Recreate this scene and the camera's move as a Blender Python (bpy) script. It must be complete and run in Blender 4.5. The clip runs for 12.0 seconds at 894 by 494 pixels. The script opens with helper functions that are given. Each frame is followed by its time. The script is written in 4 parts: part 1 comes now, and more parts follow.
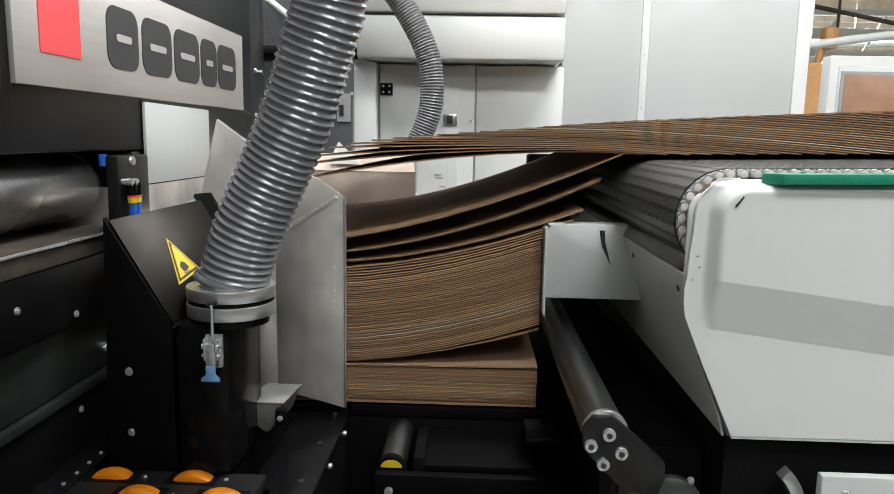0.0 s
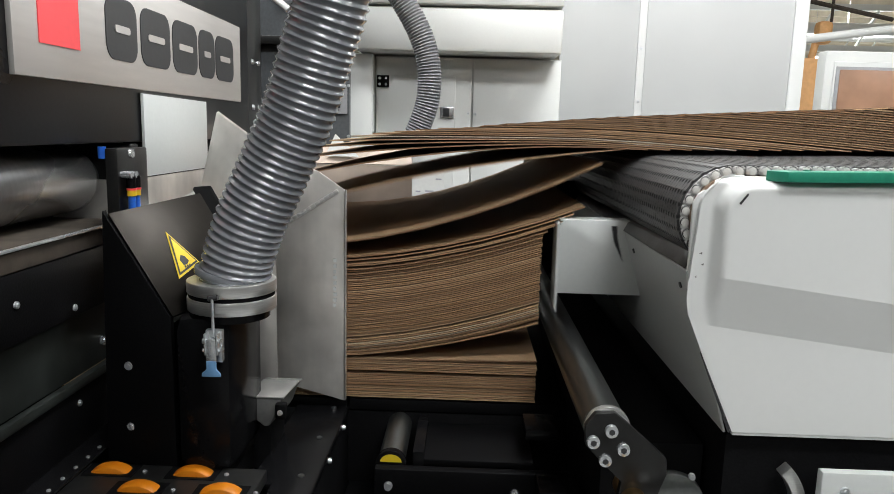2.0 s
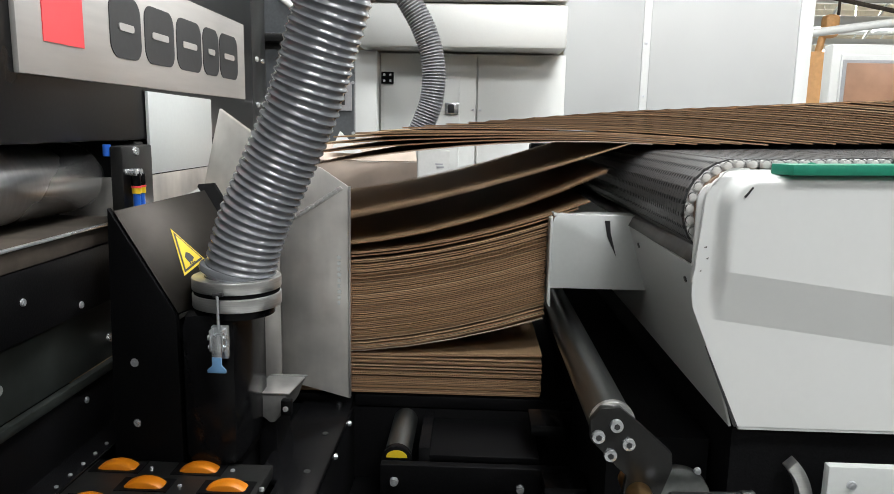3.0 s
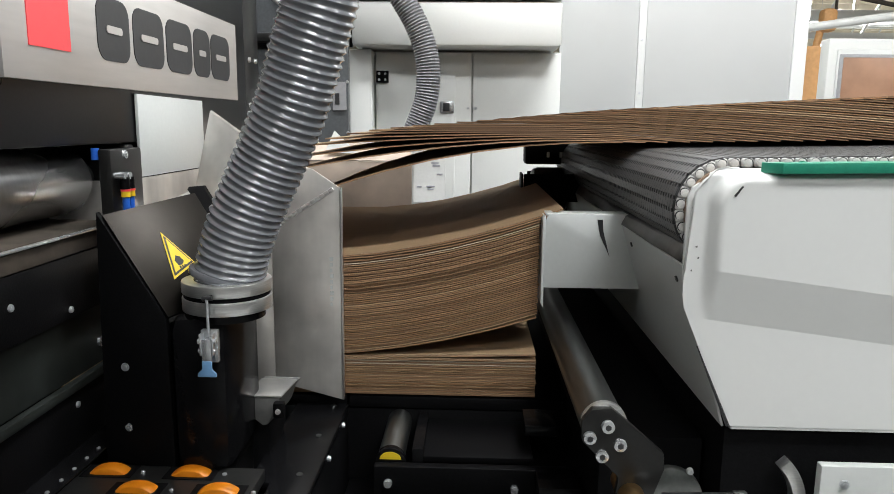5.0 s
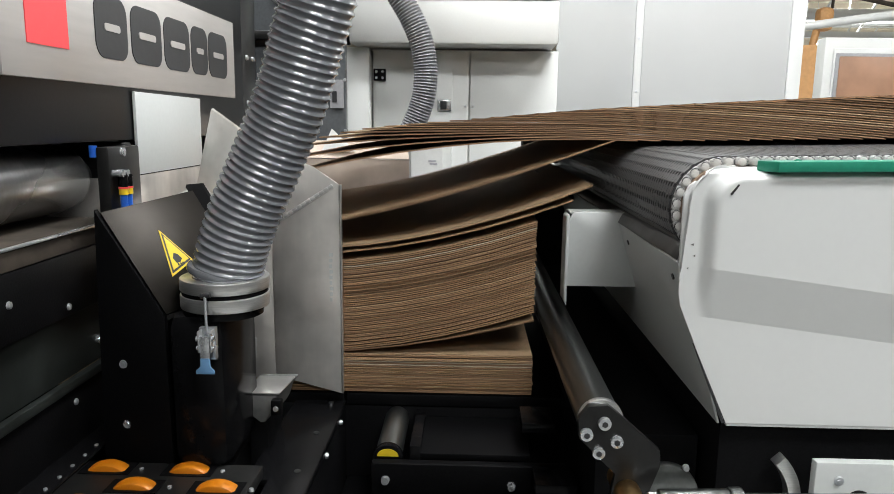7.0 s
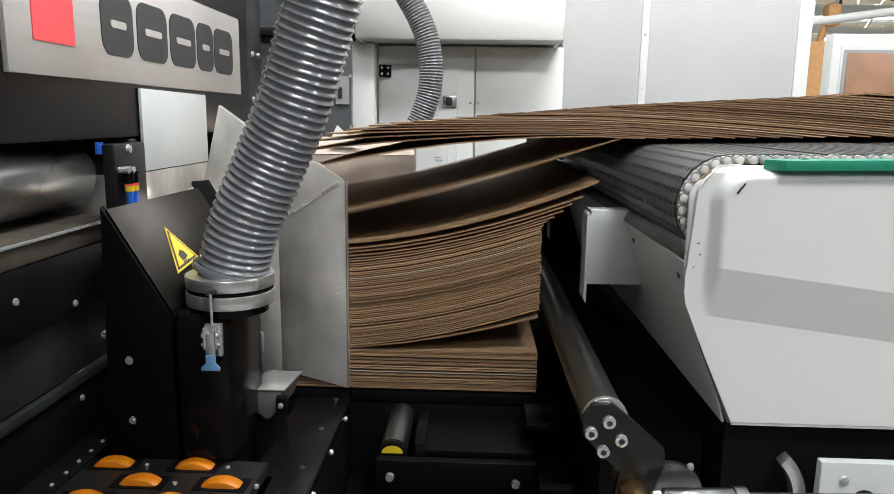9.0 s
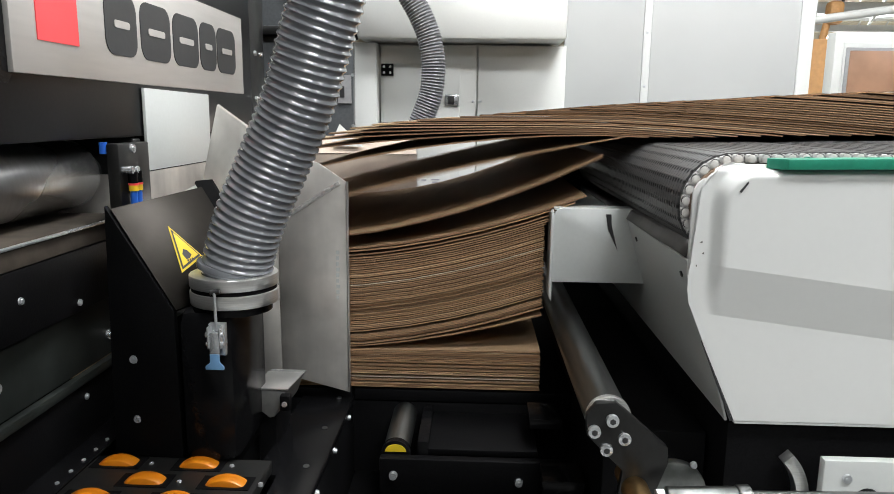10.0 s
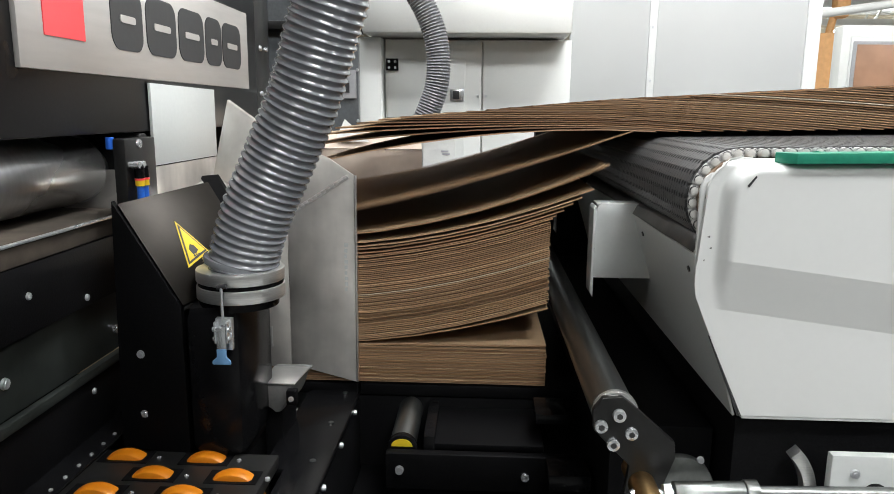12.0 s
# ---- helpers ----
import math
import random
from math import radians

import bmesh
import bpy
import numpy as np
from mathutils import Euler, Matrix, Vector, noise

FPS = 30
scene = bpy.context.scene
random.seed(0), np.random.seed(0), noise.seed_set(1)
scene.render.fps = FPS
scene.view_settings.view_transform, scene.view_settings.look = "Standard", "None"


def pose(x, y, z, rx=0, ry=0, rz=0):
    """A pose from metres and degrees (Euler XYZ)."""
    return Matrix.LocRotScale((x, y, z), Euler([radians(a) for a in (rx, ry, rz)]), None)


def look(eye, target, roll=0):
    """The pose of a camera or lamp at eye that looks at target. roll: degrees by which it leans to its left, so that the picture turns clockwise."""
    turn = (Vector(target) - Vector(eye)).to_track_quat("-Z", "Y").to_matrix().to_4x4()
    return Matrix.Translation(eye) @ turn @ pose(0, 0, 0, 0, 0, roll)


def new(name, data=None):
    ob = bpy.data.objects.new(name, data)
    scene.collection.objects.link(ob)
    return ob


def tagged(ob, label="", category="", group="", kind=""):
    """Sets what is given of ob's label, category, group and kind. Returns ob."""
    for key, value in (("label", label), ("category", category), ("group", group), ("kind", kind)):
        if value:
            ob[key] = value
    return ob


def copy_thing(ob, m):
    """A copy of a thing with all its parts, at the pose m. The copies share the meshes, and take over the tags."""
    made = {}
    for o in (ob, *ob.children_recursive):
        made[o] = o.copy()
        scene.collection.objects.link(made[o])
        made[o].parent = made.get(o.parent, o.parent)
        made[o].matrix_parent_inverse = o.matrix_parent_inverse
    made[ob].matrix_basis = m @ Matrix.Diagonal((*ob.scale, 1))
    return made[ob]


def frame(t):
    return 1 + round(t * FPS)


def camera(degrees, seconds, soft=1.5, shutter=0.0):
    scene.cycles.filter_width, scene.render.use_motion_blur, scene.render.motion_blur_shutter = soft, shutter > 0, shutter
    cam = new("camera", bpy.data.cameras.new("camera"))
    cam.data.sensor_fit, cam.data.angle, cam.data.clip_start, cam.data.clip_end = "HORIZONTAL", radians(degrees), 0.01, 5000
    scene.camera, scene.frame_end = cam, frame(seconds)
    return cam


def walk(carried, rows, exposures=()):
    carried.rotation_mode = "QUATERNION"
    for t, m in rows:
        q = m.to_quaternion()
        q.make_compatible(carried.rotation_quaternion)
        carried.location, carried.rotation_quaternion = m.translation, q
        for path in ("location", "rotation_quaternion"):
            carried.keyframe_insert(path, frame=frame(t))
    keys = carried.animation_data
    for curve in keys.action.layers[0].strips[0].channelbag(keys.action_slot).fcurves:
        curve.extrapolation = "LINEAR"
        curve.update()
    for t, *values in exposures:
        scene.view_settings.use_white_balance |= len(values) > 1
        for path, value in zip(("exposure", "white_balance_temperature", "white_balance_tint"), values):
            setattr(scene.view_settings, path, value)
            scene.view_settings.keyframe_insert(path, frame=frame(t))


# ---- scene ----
cam = camera(64.1, 12.0, soft=0.5, shutter=0.5)
PATH = [
    (0, (0.0, 0.001, 1.45), (-0.07, 1.976, 1.147), 1.1),
    (0.5, (0.001, 0.004, 1.45), (-0.046, 1.979, 1.14), 1.3),
    (1, (-0.004, 0.005, 1.452), (-0.065, 1.98, 1.136), 1.4),
    (1.5, (-0.013, 0.006, 1.453), (-0.066, 1.981, 1.137), 1.5),
    (2, (-0.015, 0.005, 1.454), (-0.063, 1.978, 1.129), 1.5),
    (2.5, (-0.016, 0.005, 1.453), (-0.074, 1.976, 1.121), 1.2),
    (3, (-0.012, 0.005, 1.452), (-0.077, 1.976, 1.118), 1.1),
    (5, (0.002, 0.011, 1.457), (-0.063, 1.98, 1.116), 0.6),
    (5.5, (0.004, 0.006, 1.457), (-0.057, 1.977, 1.119), 0.7),
    (6, (0.0, 0.008, 1.456), (-0.064, 1.977, 1.111), 0.7),
    (6.5, (0.0, 0.009, 1.456), (-0.054, 1.979, 1.117), 0.8),
    (7, (0.001, 0.007, 1.457), (-0.055, 1.976, 1.111), 0.7),
    (9, (0.001, 0.008, 1.46), (-0.069, 1.974, 1.102), 0.8),
    (9.5, (0.002, 0.008, 1.458), (-0.068, 1.973, 1.095), 0.6),
    (10, (-0.001, 0.006, 1.461), (-0.076, 1.971, 1.099), 0.7),
    (10.5, (-0.003, 0.007, 1.458), (-0.088, 1.971, 1.092), 0.6),
    (11, (-0.005, 0.007, 1.46), (-0.092, 1.971, 1.094), 0.7),
    (11.5, (-0.005, 0.007, 1.46), (-0.097, 1.971, 1.094), 0.7),
    (12, (-0.004, 0.007, 1.46), (-0.091, 1.969, 1.085), 0.6),
]
walk(cam, [(t, look(eye, target, roll)) for t, eye, target, roll in PATH],
     exposures=[(0, 0.0), (1, 0.02), (2.5, 0.02), (3, 0.13), (5.5, 0.11), (7, 0.11), (9, 0.14), (10.5, 0.18), (12, 0.22)])

# ---- light: hall lamps, closed hall ----
world = bpy.data.worlds.new("world")
world.use_nodes = True
world.node_tree.nodes["Background"].inputs[0].default_value = (0.8, 0.85, 0.9, 1)
world.node_tree.nodes["Background"].inputs[1].default_value = 0.05
scene.world = world
LAMP_ROWS = [(0.5, -3.8), (-3.4, -3.8), (-2.6, -0.5), (1.35, -0.6), (-2.6, 1.6), (1.2, 1.6), (4.6, 0.0), (-2.6, 5.2), (1.6, 6.0), (5.0, 6.0), (8.0, 16.0), (9.5, 22.0), (13.0, 22.0), (14.0, 29.0), (17.0, 29.0)]
LAMP_Z = 4.6
for lx, ly in LAMP_ROWS:
    lamp = bpy.data.lights.new("hall_lamp_light", "AREA")
    lamp.shape, lamp.size, lamp.size_y = "RECTANGLE", 1.5, 0.5
    lamp.energy, lamp.color = (75 if ly < -3 else 105 if ly < 0.5 else 125 if ly < 10 else 800), (0.965, 0.995, 1.01)
    new("hall_lamp_light", lamp).matrix_world = pose(lx, ly, LAMP_Z - 0.06)


# ---- materials ----
def material(name, colour, rough=0.5, metal=0.0, grain=40.0, vary=0.12, bump=0.0, stretch=(1, 1, 1), coat=0.0, stain=0.1, random_tone=0.0, emit=0.0, spec=0.5, blotch=3.1):
    m = bpy.data.materials.new(name)
    m.use_nodes = True
    nt = m.node_tree
    b = nt.nodes["Principled BSDF"]
    tc = nt.nodes.new("ShaderNodeTexCoord")
    mp = nt.nodes.new("ShaderNodeMapping")
    mp.inputs["Scale"].default_value = stretch
    nt.links.new(tc.outputs["Object"], mp.inputs[0])
    fine = nt.nodes.new("ShaderNodeTexNoise")
    fine.inputs["Scale"].default_value, fine.inputs["Detail"].default_value = grain, 5
    wide = nt.nodes.new("ShaderNodeTexNoise")
    wide.inputs["Scale"].default_value, wide.inputs["Detail"].default_value = blotch, 4
    nt.links.new(mp.outputs[0], fine.inputs["Vector"])
    nt.links.new(tc.outputs["Object"], wide.inputs["Vector"])

    def tone(source, low, high):
        r = nt.nodes.new("ShaderNodeMapRange")
        r.inputs["From Min"].default_value, r.inputs["From Max"].default_value = 0.3, 0.7
        r.inputs["To Min"].default_value, r.inputs["To Max"].default_value = low, high
        nt.links.new(source, r.inputs["Value"])
        return r.outputs[0]

    def times(a, c):
        n = nt.nodes.new("ShaderNodeMath")
        n.operation = "MULTIPLY"
        nt.links.new(a, n.inputs[0])
        nt.links.new(c, n.inputs[1])
        return n.outputs[0]

    value = times(tone(fine.outputs[0], 1 - vary, 1 + vary), tone(wide.outputs[0], 1 - stain, 1 + stain))
    if random_tone:
        info = nt.nodes.new("ShaderNodeObjectInfo")
        r = nt.nodes.new("ShaderNodeMapRange")
        r.inputs["To Min"].default_value, r.inputs["To Max"].default_value = 1 - random_tone, 1 + random_tone
        nt.links.new(info.outputs["Random"], r.inputs["Value"])
        value = times(value, r.outputs[0])
    mix = nt.nodes.new("ShaderNodeMix")
    mix.data_type, mix.blend_type = "RGBA", "MULTIPLY"
    mix.inputs[0].default_value = 1
    mix.inputs[6].default_value = (*colour, 1)
    nt.links.new(value, mix.inputs[7])
    nt.links.new(mix.outputs[2], b.inputs["Base Color"])
    nt.links.new(tone(wide.outputs[0], max(0.03, rough - 0.03), min(1, rough + 0.03)), b.inputs["Roughness"])
    b.inputs["Metallic"].default_value = metal
    b.inputs["Specular IOR Level"].default_value = spec
    b.inputs["Coat Weight"].default_value = coat
    b.inputs["Coat Roughness"].default_value = 0.12
    if bump:
        bn = nt.nodes.new("ShaderNodeBump")
        bn.inputs["Strength"].default_value, bn.inputs["Distance"].default_value = bump, 0.002
        nt.links.new(fine.outputs[0], bn.inputs["Height"])
        nt.links.new(bn.outputs[0], b.inputs["Normal"])
    if emit:
        b.inputs["Emission Color"].default_value = (*colour, 1)
        b.inputs["Emission Strength"].default_value = emit
    return m


KRAFT = [material("kraft_%d" % i, c, 0.75, 0, 150, 0.07, 0.15, (0.0, 1, 1), stain=0.0)
         for i, c in enumerate([(0.36, 0.242, 0.140), (0.33, 0.215, 0.121), (0.38, 0.262, 0.155), (0.30, 0.191, 0.103), (0.35, 0.236, 0.137)])]
KRAFT_EDGE = [material("kraft_edge_%d" % i, c, 0.85, 0, 420, 0.3, 0.3, (0.0, 1, 1), stain=0.0)
              for i, c in enumerate([(0.43, 0.250, 0.133), (0.27, 0.150, 0.079), (0.54, 0.350, 0.205), (0.36, 0.205, 0.108), (0.60, 0.50, 0.39)])]
BLACK = material("black_powder_coat", (0.004, 0.004, 0.0044), 0.5, 0, 300, 0.3, 0.12, stain=0.35, spec=0.06)
BLACK_GLOSS = material("black_gloss_paint", (0.005, 0.005, 0.0055), 0.2, 0, 200, 0.2, 0.0, stain=0.3, spec=0.13)
HOOD_STEEL = material("dark_brushed_steel", (0.021, 0.019, 0.017), 0.4, 1.0, 60, 0.08, 0.03, (0.2, 1, 1), stain=0.25, blotch=9)
CHARCOAL = material("charcoal_coated_steel", (0.012, 0.012, 0.0118), 0.34, 0.1, 220, 0.2, 0.05, stain=0.3, spec=0.4)
TABLE_STEEL = material("worn_table_steel", (0.011, 0.011, 0.0108), 0.4, 0.0, 60, 0.3, 0.1, stain=0.4, spec=0.25)
BROWN_DUSTY = material("dusty_dark_steel", (0.055, 0.045, 0.036), 0.75, 0.0, 30, 0.3, 0.1, stain=0.4, spec=0.2)
GREEN_GREY = material("grey_cast_plate", (0.017, 0.020, 0.0185), 0.5, 0.1, 25, 0.25, 0.08, stain=0.4, spec=0.25)
DARK_BLUE = material("dark_tinted_panel", (0.10, 0.108, 0.115), 0.25, 0.2, 120, 0.1, 0.02, stain=0.25, coat=0.4)
WHITE_PAINT = material("white_gloss_paint", (0.66, 0.67, 0.66), 0.3, 0, 90, 0.008, 0.0, stain=0.012, coat=0.35)
PALE_PAINT = material("pale_grey_paint", (0.67, 0.68, 0.66), 0.42, 0, 160, 0.012, 0.03, stain=0.015)
GREY_PAINT = material("light_grey_paint", (0.54, 0.56, 0.55), 0.38, 0, 120, 0.02, 0.04, stain=0.04)
WHITE_SHEET = material("white_glossy_panel", (0.49, 0.50, 0.497), 0.36, 0.1, 30, 0.0, 0.0, stain=0.05, blotch=1.6)
STEEL = material("brushed_stainless", (0.66, 0.635, 0.60), 0.34, 0.6, 45, 0.06, 0.05, (1, 1, 0.15), stain=0.34, blotch=7)
# steel with the cardboard's brown reflection put into its base colour
BROWN_SHEEN_STEEL = material("painted_sheen_stainless", (0.60, 0.50, 0.42), 0.4, 0.45, 20, 0.05, 0.03, stain=0.25, blotch=6)
STEEL_DULL = material("worn_steel_tube", (0.215, 0.225, 0.22), 0.34, 1.0, 60, 0.2, 0.06, (1, 0.1, 1), stain=0.25)
ALU = material("turned_aluminium", (0.74, 0.74, 0.73), 0.3, 0.9, 160, 0.1, 0.05, (0.2, 0.2, 6), stain=0.08)
CAST_ALU = material("grey_cast_aluminium", (0.17, 0.17, 0.165), 0.5, 0.3, 120, 0.12, 0.1, stain=0.2)
CHROME = material("chromed_roller_steel", (0.52, 0.525, 0.54), 0.28, 1.0, 60, 0.08, 0.0, (0.3, 2, 0.3), stain=0.06)
SIGN = material("brushed_sign_plate", (0.56, 0.54, 0.52), 0.45, 0.55, 90, 0.04, 0.04, (1, 0.1, 1), stain=0.04)
RED = material("red_enamel", (0.85, 0.07, 0.08), 0.4, 0, 90, 0.03, stain=0.03)
INK = material("dark_ink", (0.028, 0.028, 0.03), 0.4, 0, 90, 0.1, stain=0.1)
HOSE = material("grey_hose_plastic", (0.175, 0.185, 0.20), 0.2, 0, 70, 0.08, 0.02, stain=0.12, coat=0.3)
HOSE_DULL = material("dull_grey_hose_plastic", (0.135, 0.14, 0.15), 0.42, 0, 70, 0.1, 0.02, stain=0.15)
BEAM = material("black_beam_lacquer", (0.010, 0.010, 0.011), 0.3, 0, 160, 0.2, 0.03, stain=0.3, spec=0.32)
LINER = material("dark_kraft_liner_edge", (0.15, 0.102, 0.066), 0.85, 0, 420, 0.2, 0.2, (0.03, 1, 1), stain=0.0)
BELT = material("black_belt_plastic", (0.066, 0.066, 0.067), 0.4, 0, 120, 0.2, 0.02, stain=0.15)
BELT_END = material("worn_white_plastic", (0.58, 0.575, 0.55), 0.45, 0, 300, 0.12, 0.1, random_tone=0.12)
BELT_SIDE = material("grey_belt_side", (0.43, 0.43, 0.42), 0.5, 0, 200, 0.2, 0.1)
RUBBER = material("dusty_dark_film", (0.10, 0.097, 0.094), 0.45, 0, 18, 0.3, 0.5, stain=0.4)
GREEN = material("green_wear_plastic", (0.010, 0.205, 0.125), 0.42, 0, 120, 0.08, 0.05, stain=0.08)
ORANGE = material("orange_polyurethane", (0.46, 0.145, 0.004), 0.38, 0, 60, 0.05, 0.03, stain=0.1)
YELLOW = material("yellow_label", (0.74, 0.54, 0.02), 0.4, 0, 90, 0.03, stain=0.03)
BLUE_ZINC = material("blue_grip_plastic", (0.13, 0.27, 0.46), 0.4, 0, 90, 0.06, stain=0.1)
BLUE = material("blue_air_tube", (0.02, 0.12, 0.55), 0.35, 0, 90, 0.05)
ZINC = material("zinc_plated_steel", (0.64, 0.66, 0.68), 0.28, 0.75, 200, 0.12, 0.05, stain=0.12)
BRASS = material("brass_rod", (0.45, 0.29, 0.13), 0.35, 1.0, 120, 0.12, 0.05, stain=0.15)
BROWN_DRUM = material("brown_drum", (0.22, 0.15, 0.10), 0.6, 0, 50, 0.2, 0.1, stain=0.3)
FAINT_INK = material("faded_pen", (0.38, 0.38, 0.42), 0.5, 0, 90, 0.1, stain=0.1)
PAPER = material("white_notice_paper", (0.74, 0.74, 0.72), 0.6, 0, 90, 0.03)
CONCRETE = material("hall_floor_concrete", (0.20, 0.20, 0.195), 0.5, 0, 14, 0.12, 0.1, stain=0.2)
HALL_WALL = material("hall_wall_paint", (0.42, 0.42, 0.40), 0.7, 0, 12, 0.05, 0.05, stain=0.08)
CREAM = material("cream_deck_paint", (0.70, 0.64, 0.52), 0.7, 0, 2, 0.08, stain=0.12)
TIMBER = material("orange_board", (0.62, 0.33, 0.13), 0.6, 0, 30, 0.1, 0.05)
BROWN_PANE = material("brown_screen", (0.34, 0.19, 0.12), 0.3, 0, 8, 0.12, stain=0.2)
SCREEN_RIM = material("grey_screen_rim", (0.30, 0.30, 0.31), 0.4, 0, 80, 0.06)
LAMP_GLOW = material("lamp_diffuser", (1.0, 0.98, 0.95), 0.5, 0, 90, 0.0, stain=0.0, emit=9.0)


# ---- mesh helpers ----
def slab(bm, lo, hi, m=None, bevel=0.0, mat=0):
    """A box between two corners, with bevelled edges, placed by m."""
    made = bmesh.ops.create_cube(bm, size=1.0)["verts"]
    for v in made:
        v.co = Vector([(a + b) / 2 + c * (b - a) for a, b, c in zip(lo, hi, v.co)])
    faces = set(f for v in made for f in v.link_faces)
    for f in faces:
        f.material_index = mat
    if bevel:
        edges = list(set(e for v in made for e in v.link_edges))
        out = bmesh.ops.bevel(bm, geom=edges, offset=bevel, segments=2, affect="EDGES", profile=0.5)
        made = list(set(v for f in out["faces"] for v in f.verts) | set(v for v in made if v.is_valid))
        for f in out["faces"]:
            f.material_index = mat
    if m is not None:
        for v in made:
            v.co = m @ v.co
    return bm


def rod(bm, a, b, r, sides=24, r2=None, bevel=0.0):
    """A round bar from a to b."""
    a, b = Vector(a), Vector(b)
    q = (b - a).to_track_quat("Z", "Y").to_matrix().to_4x4()
    m = Matrix.Translation((a + b) / 2) @ q
    made = bmesh.ops.create_cone(bm, cap_ends=True, segments=sides, radius1=r, radius2=r if r2 is None else r2, depth=(b - a).length, matrix=m)["verts"]
    if bevel:
        edges = [e for e in set(e for v in made for e in v.link_edges) if any(len(f.verts) > 4 for f in e.link_faces)]
        bmesh.ops.bevel(bm, geom=edges, offset=bevel, segments=2, affect="EDGES", profile=0.5)
    return bm


def prism(bm, outline, depth, bevel=0.0):
    """A plate: an outline of 3D points, thickened by the vector depth."""
    depth = Vector(depth)
    lower = [bm.verts.new(Vector(p)) for p in outline]
    upper = [bm.verts.new(Vector(p) + depth) for p in outline]
    n = len(outline)
    faces = [bm.faces.new(lower), bm.faces.new(upper[::-1])]
    for i in range(n):
        faces.append(bm.faces.new((lower[i], upper[i], upper[(i + 1) % n], lower[(i + 1) % n])))
    bmesh.ops.recalc_face_normals(bm, faces=faces)
    if bevel:
        bmesh.ops.bevel(bm, geom=list(set(e for f in faces for e in f.edges)), offset=bevel, segments=2, affect="EDGES", profile=0.5)
    return bm


def sweep(bm, line, radius, sides=28):
    """A tube along a line of points; radius(i) is its radius at point i."""
    rings = []
    for i, p in enumerate(line):
        d = (line[min(i + 1, len(line) - 1)] - line[max(i - 1, 0)]).normalized()
        u = d.cross(Vector((0, 1, 0))).normalized()
        w = d.cross(u)
        r = radius(i)
        rings.append([bm.verts.new(p + r * (math.cos(a) * u + math.sin(a) * w)) for a in (2 * math.pi * j / sides for j in range(sides))])
    for a, b in zip(rings, rings[1:]):
        for j in range(sides):
            bm.faces.new((a[j], a[(j + 1) % sides], b[(j + 1) % sides], b[j]))
    bmesh.ops.recalc_face_normals(bm, faces=list(bm.faces))
    return bm


def mesh_of(name, bm, materials, smooth=True):
    me = bpy.data.meshes.new(name)
    bm.to_mesh(me)
    bm.free()
    for m in materials if isinstance(materials, (list, tuple)) else [materials]:
        me.materials.append(m)
    if smooth:
        creases = [e.use_edge_sharp for e in me.edges]
        me.polygons.foreach_set("use_smooth", [True] * len(me.polygons))
        me.set_sharp_from_angle(angle=radians(35))
        for e, hard in zip(me.edges, creases):
            e.use_edge_sharp = e.use_edge_sharp or hard
    return me


def part(name, bm, materials, parent=None, label=""):
    ob = new(name, bm if isinstance(bm, bpy.types.Mesh) else mesh_of(name, bm, materials))
    ob.parent = parent
    return tagged(ob, label)


def thing(name, label, category, group="", kind="", at=(0, 0, 0)):
    ob = new(name)
    ob.empty_display_size = 0.05
    ob.location = at
    return tagged(ob, label, category, group, kind)


def box(lo, hi, bevel=0.0, m=None):
    return slab(bmesh.new(), lo, hi, m, bevel)


def bar(a, b, r, sides=24, bevel=0.0):
    return rod(bmesh.new(), a, b, r, sides, None, bevel)


def plate(outline, depth, bevel=0.0):
    return prism(bmesh.new(), outline, depth, bevel)


def curve_line(points, steps):
    """A smooth line through points."""
    pts = [Vector(p) for p in points]
    pts = [2 * pts[0] - pts[1]] + pts + [2 * pts[-1] - pts[-2]]
    out = []
    for i in range(1, len(pts) - 2):
        a, b, c, d = pts[i - 1:i + 3]
        for j in range(steps):
            s = j / steps
            out.append(0.5 * (2 * b + (c - a) * s + (2 * a - 5 * b + 4 * c - d) * s * s + (3 * b - a - 3 * c + d) * s ** 3))
    return out + [pts[-2]]


def even_line(points, gap):
    """The same line with points at an even gap."""
    line = curve_line(points, 60)
    out, left = [line[0]], gap
    for a, b in zip(line, line[1:]):
        span = (b - a).length
        while span >= left:
            a = a + (b - a) * (left / span)
            out.append(a.copy())
            span -= left
            left = gap
        left -= span
    return out


def smooth(v, a, b):
    v = max(0.0, min(1.0, (v - a) / (b - a)))
    return v * v * (3 - 2 * v)


def screw(parent, at, axis, r=0.006, h=0.003, mat=None, name="screw"):
    """A domed screw head with a socket, standing on its surface."""
    a, d = Vector(at), Vector(axis).normalized()
    bm = rod(bmesh.new(), a - d * 0.002, a + d * h, r, 16, r * 0.82)
    rod(bm, a + d * (h - 0.001), a + d * (h + 0.0008), r * 0.45, 6)
    return part(name, bm, mat or ZINC, parent)


